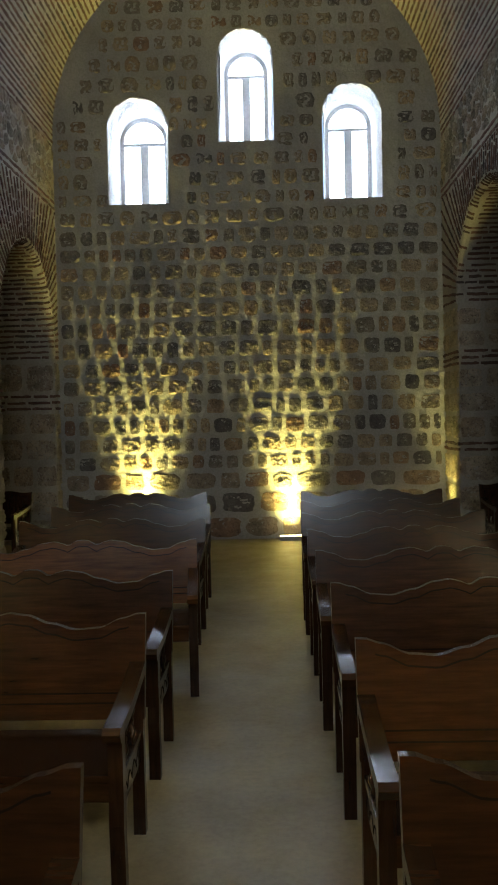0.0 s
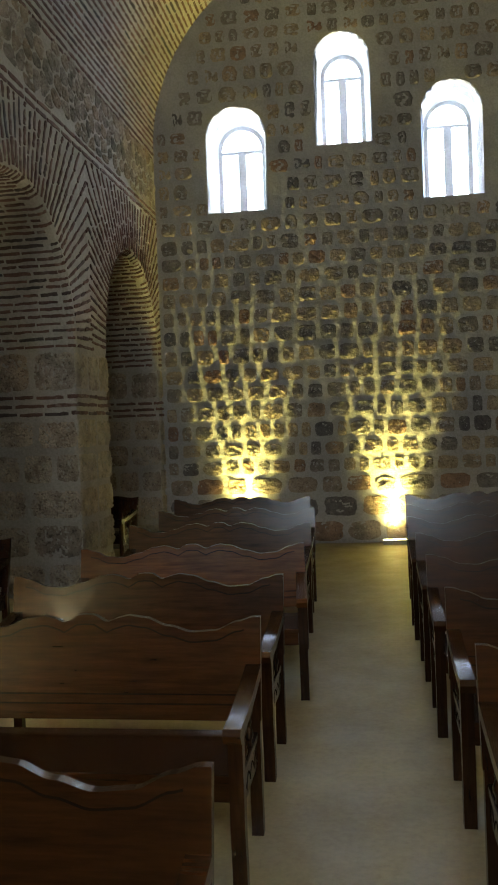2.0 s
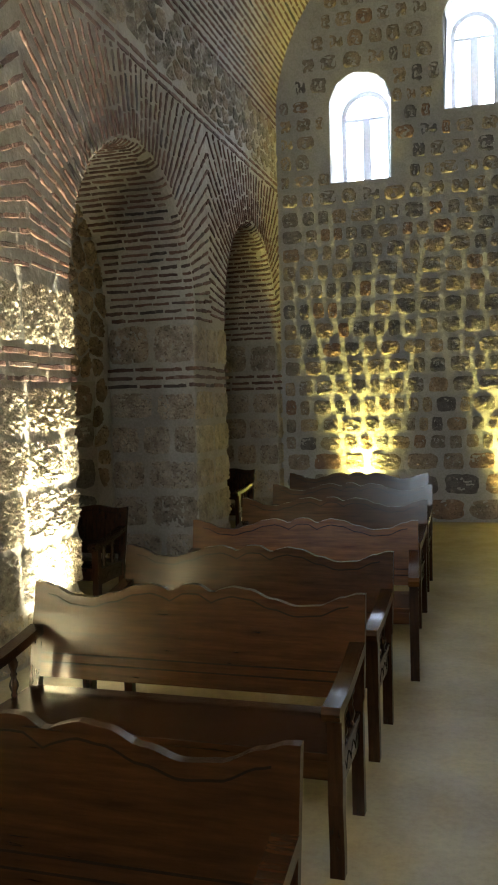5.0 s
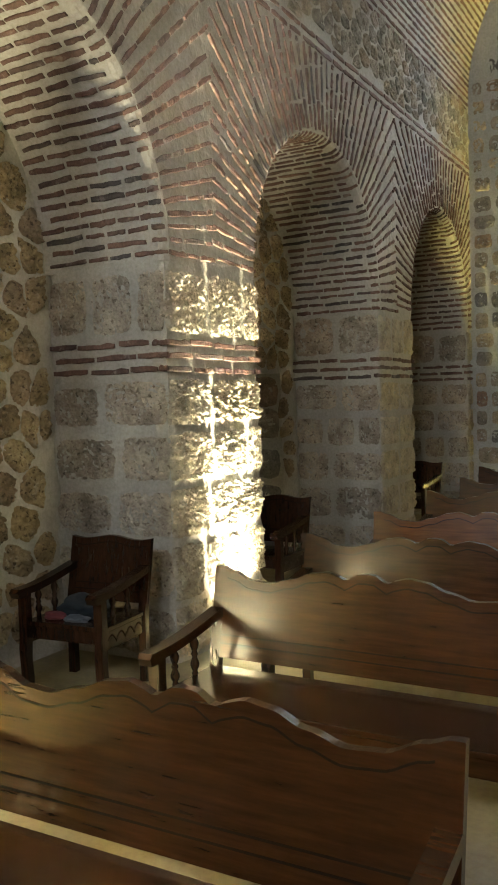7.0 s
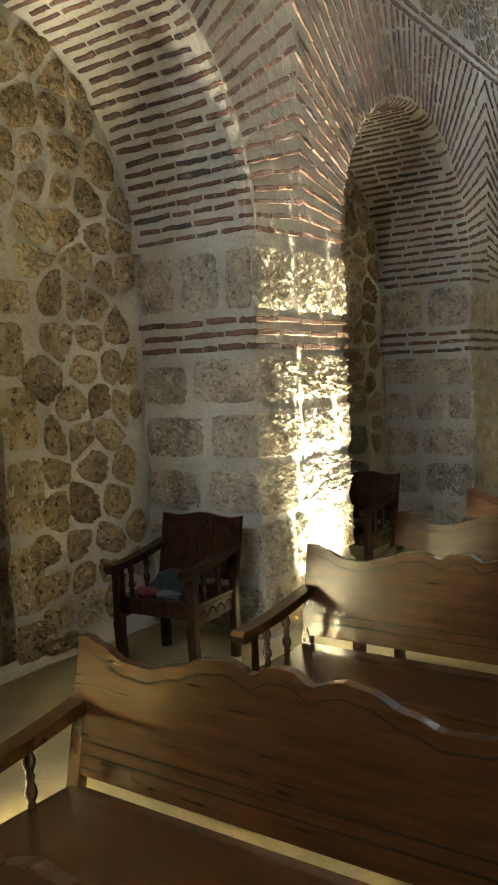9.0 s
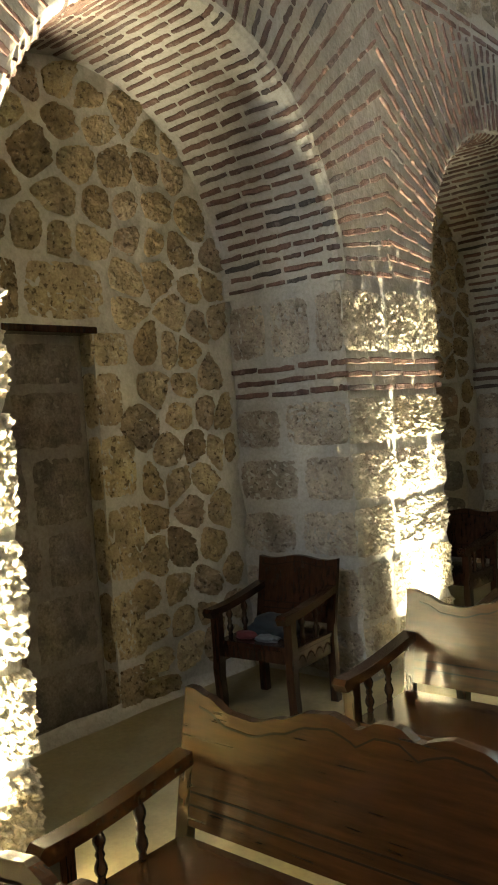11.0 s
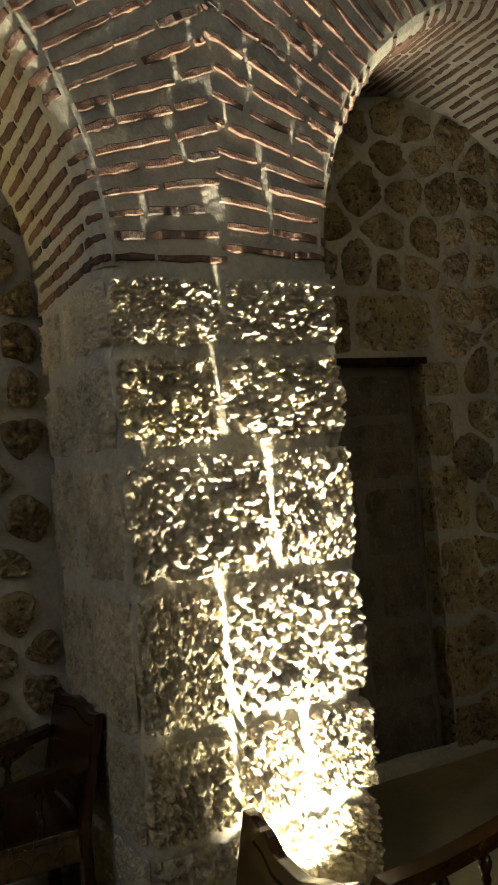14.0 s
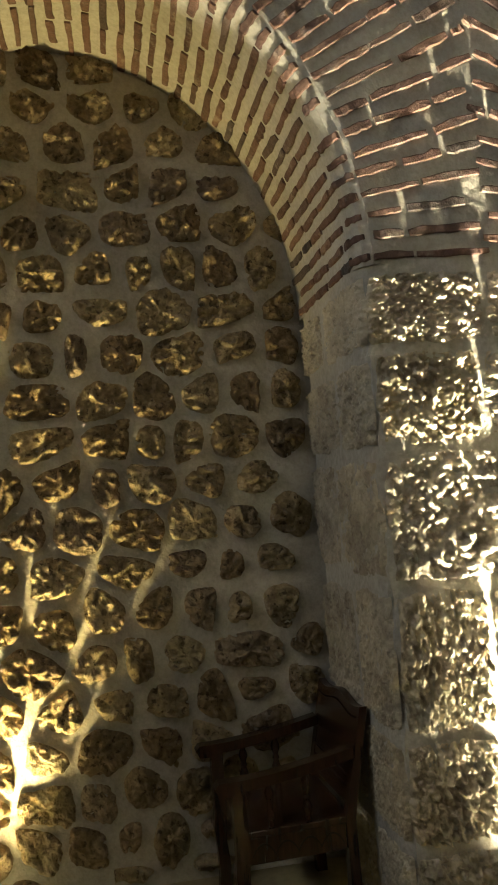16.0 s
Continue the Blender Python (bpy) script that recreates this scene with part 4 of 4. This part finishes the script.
def settle(name, label, L, group, mat, matv, top=crest, h=0.93, depth=0.52, category="bench"):
    """Bench or armchair of length L; its front looks to -y, its back's top edge stands at y = 0."""
    o = thing(name, label, category, group=group)
    y0 = -0.10                                   # back of the seat
    n = 72 if L > 1 else 30
    # backrest: a leaning board with a shaped crest
    for nm, zlo, off in (("backrest", 0.495, 0.0),):
        vs, fs = [], []
        for i in range(n + 1):
            f = i / n
            x, zt = -L / 2 + L * f, top(f)
            for z, s in ((zlo, 0), (zt, 0), (zlo, 1), (zt, 1)):
                vs.append((x, y0 + lean(z) - (0.018 if not s else -0.016), z))
        for i in range(n):
            a, b = 4 * i, 4 * i + 4
            fs += [(a, b, b + 1, a + 1), (a + 2, a + 3, b + 3, b + 2), (a, a + 2, b + 2, b), (a + 1, b + 1, b + 3, a + 3)]
        fs += [(0, 1, 3, 2), (4 * n, 4 * n + 2, 4 * n + 3, 4 * n + 1)]
        sheet(nm, vs, fs, mat, o)
    # incised lines, drawn as shade-dark strips: one follows the crest, two run level

    def line(zf, f0, f1):
        vs, fs = [], []
        for i in range(n + 1):
            f = f0 + (f1 - f0) * i / n
            x, z = -L / 2 + L * f, zf(f)
            for dz in (0.0033, -0.0033):
                vs.append((x, y0 + lean(z + dz) - 0.0195, z + dz))
            for dz in (0.0033, -0.0033):
                vs.append((x, y0 + lean(z + dz) - 0.012, z + dz))
        for i in range(n):
            a, b = 4 * i, 4 * i + 4
            fs += [(a, b, b + 1, a + 1), (a, a + 2, b + 2, b), (a + 1, b + 1, b + 3, a + 3)]
        sheet("groove", vs, fs, M_GROOVE, o)
    line(lambda f: top(f) - 0.042, 0.045, 0.955)
    line(lambda f: 0.603, 0.03, 0.97)
    line(lambda f: 0.562, 0.03, 0.97)
    part("seat", box(bmesh.new(), -L / 2 + 0.012, L / 2 - 0.012, y0 - depth + 0.04, y0 + 0.006, 0.422, 0.452, 0.007), mat, o)
    part("apron", box(bmesh.new(), -L / 2 + 0.06, L / 2 - 0.06, y0 - depth + 0.05, y0 - depth + 0.075, 0.345, 0.4215, 0.004), mat, o)
    part("rear_rail", box(bmesh.new(), -L / 2 + 0.06, L / 2 - 0.06, y0 - 0.022, y0 + 0.002, 0.345, 0.4215, 0.004), mat, o)
    for s in (-1, 1):
        xa = s * (L / 2 - 0.03)
        # rear leg, which runs up behind the board
        prof = [(y0 - 0.025, 0.0), (y0 + 0.025, 0.0), (y0 + 0.02, 0.44), (y0 + 0.016 + lean(0.7), 0.70), (y0 - 0.0185 + lean(0.7), 0.70), (y0 - 0.022, 0.44)]
        part("leg", prism(prof, xa - 0.026, xa + 0.026), matv, o)
        # front leg, gently waisted, carried up to the arm
        yf = y0 - depth + 0.03
        prof = [(yf - 0.030, 0.0), (yf + 0.022, 0.0), (yf + 0.030, 0.10), (yf + 0.018, 0.22), (yf + 0.028, 0.36), (yf + 0.028, 0.645), (yf - 0.028, 0.645), (yf - 0.028, 0.36), (yf - 0.036, 0.28), (yf - 0.026, 0.16), (yf - 0.022, 0.07)]
        part("leg", prism(prof, xa - 0.028, xa + 0.028), matv, o)
        # arm: a board that dips and ends in a rolled nose
        up, lo = [], []
        m = 12
        for i in range(m + 1):
            f = i / m
            y = y0 + 0.03 - f * (depth + 0.08)
            z = 0.735 - 0.075 * math.sin(f * 1.45) + 0.018 * max(0, f - 0.7)
            up.append((y, z))
            lo.append((y, z - 0.045 - (0.012 if f > 0.9 else 0)))
        part("armrest", prism(up + [(up[-1][0] - 0.018, up[-1][1] - 0.022)] + lo[::-1], xa - 0.034, xa + 0.034), mat, o)
        for fy in (0.36, 0.68):
            part("spindle", lathe(bmesh.new(), xa, y0 - depth * fy, 0.450, 0.735 - 0.075 * math.sin(fy * 1.35) - 0.035, SPINDLE), matv, o, smooth=True)
        # carved side strip under the seat, the wave's shade laid on dark
        strip = part("side_rail", box(bmesh.new(), xa - 0.012, xa + 0.012, yf + 0.029, y0 - 0.026, 0.315, 0.4215, 0.003), matv, o, "rail with a carved wave")
        wv, wf = [], []
        xs = xa + s * 0.0135
        k = 36
        ya, yb = yf + 0.04, y0 - 0.035
        for i in range(k + 1):
            f = i / k
            z = 0.345 + 0.048 * abs(math.sin(f * math.pi * 4)) ** 0.8
            for dz in (0.004, -0.004):
                for dx in (0.0, -s * 0.006):
                    wv.append((xs + dx, ya + (yb - ya) * f, z + dz))
        for i in range(k):
            a, b = 4 * i, 4 * i + 4
            wf += [(a, b, b + 2, a + 2), (a, a + 1, b + 1, b), (a + 2, b + 2, b + 3, a + 3)]
        sheet("carving", wv, wf, M_GROOVE, strip)
    return o


pew = settle("church_pew", "dark-stained wooden pew with wavy crest, turned spindles and curved arms", PL, "pews in the nave", M_WOOD, M_WOODV)
red_pew = settle("church_pew", "reddish-brown wooden pew with wavy crest and curved arms", PL, "pews in the nave", M_WOOD2, M_WOODV)
LEFT = [(-0.345, 1.17), (-0.29, 2.196), (-0.38, 3.828), (-0.385, 4.88), (-0.36, 6.04), (-0.40, 7.35), (-0.45, 8.60), (-0.59, 9.90)]
RIGHT = [(0.50, 1.15), (0.496, 2.246), (0.495, 3.356), (0.476, 4.44), (0.452, 5.49), (0.44, 6.52), (0.43, 7.60), (0.46, 8.70), (0.50, 9.80)]
for _i, (_x, _y) in enumerate(LEFT):
    _m = pose(_x - PL / 2, _y, 0, 0, 0, (0.0, 0.2, 0.0, -0.6, 5.0, -0.4, 0.5, 0.2)[_i])
    if _i == 0:
        pew.matrix_basis = _m
    elif _i == 4:
        red_pew.matrix_basis = _m
    else:
        copy_thing(pew, _m)
for _i, (_x, _y) in enumerate(RIGHT):
    copy_thing(pew, pose(_x + PL / 2, _y, 0, 0, 0, (0.3, -0.2, 0.2, 0.0, -0.5, 0.4, 0.0, 0.3, -0.3)[_i]))

# ---- armchairs ----


def low_crest(f):
    return 0.895 + 0.012 * math.cos((f - 0.5) * math.pi * 3)


chair = settle("armchair", "old dark wooden armchair with a carved side rail, in a niche", 0.61, "armchairs in the niches", M_CHAIR, M_CHAIR, top=low_crest, depth=0.50, category="chair")
chair.matrix_basis = pose(-3.25, 4.56, 0, 0, 0, 5)
copy_thing(chair, pose(-3.25, 6.95, 0, 0, 0, 0))
copy_thing(chair, pose(-3.24, 10.95, 0, 0, 0, -4))
copy_thing(chair, pose(3.06, 10.75, 0, 0, 0, 4))
copy_thing(chair, pose(-3.62, 1.155, 0, 0, 0, 2))


# ---- bundle on the armchair ----
M_CLOTH = plain("dark_teal_cloth", (0.006, 0.011, 0.015), 0.85)
M_RED = plain("faded_red_cloth", (0.10, 0.015, 0.018), 0.8)
M_PALE = plain("pale_printed_cloth", (0.07, 0.08, 0.09), 0.8)


def heap(name, x, y, z, rx, ry, rz, mat, parent, label, seed):
    bm = bmesh.new()
    bmesh.ops.create_icosphere(bm, subdivisions=4, radius=1.0)
    off = Vector((seed, seed * 2.3, 1.0))
    for v in bm.verts:
        p = v.co.copy()
        k = 1 + 0.28 * noise.noise(p * 1.7 + off) + 0.14 * noise.noise(p * 4.5 + off)
        q = Vector((p.x * rx, p.y * ry, p.z * rz)) * k
        q.z = max(q.z, -rz * 0.55)
        v.co = Vector((x, y, z + rz * 0.55)) + q
    return part(name, bm, mat, parent, label, smooth=True)


_bundle = thing("cloth_bundle", "crumpled dark cloth bag with red and pale pieces on an armchair", "bag", pose(-3.24, 4.22, 0.452, 0, 0, 5))
heap("bag", 0.02, 0.02, 0.0, 0.19, 0.13, 0.085, M_CLOTH, _bundle, "", 3)
heap("red_cloth", -0.12, -0.11, 0.0, 0.075, 0.05, 0.030, M_RED, _bundle, "faded red cloth", 5)
heap("pale_cloth", 0.05, -0.13, 0.0, 0.085, 0.045, 0.026, M_PALE, _bundle, "pale printed cloth", 8)
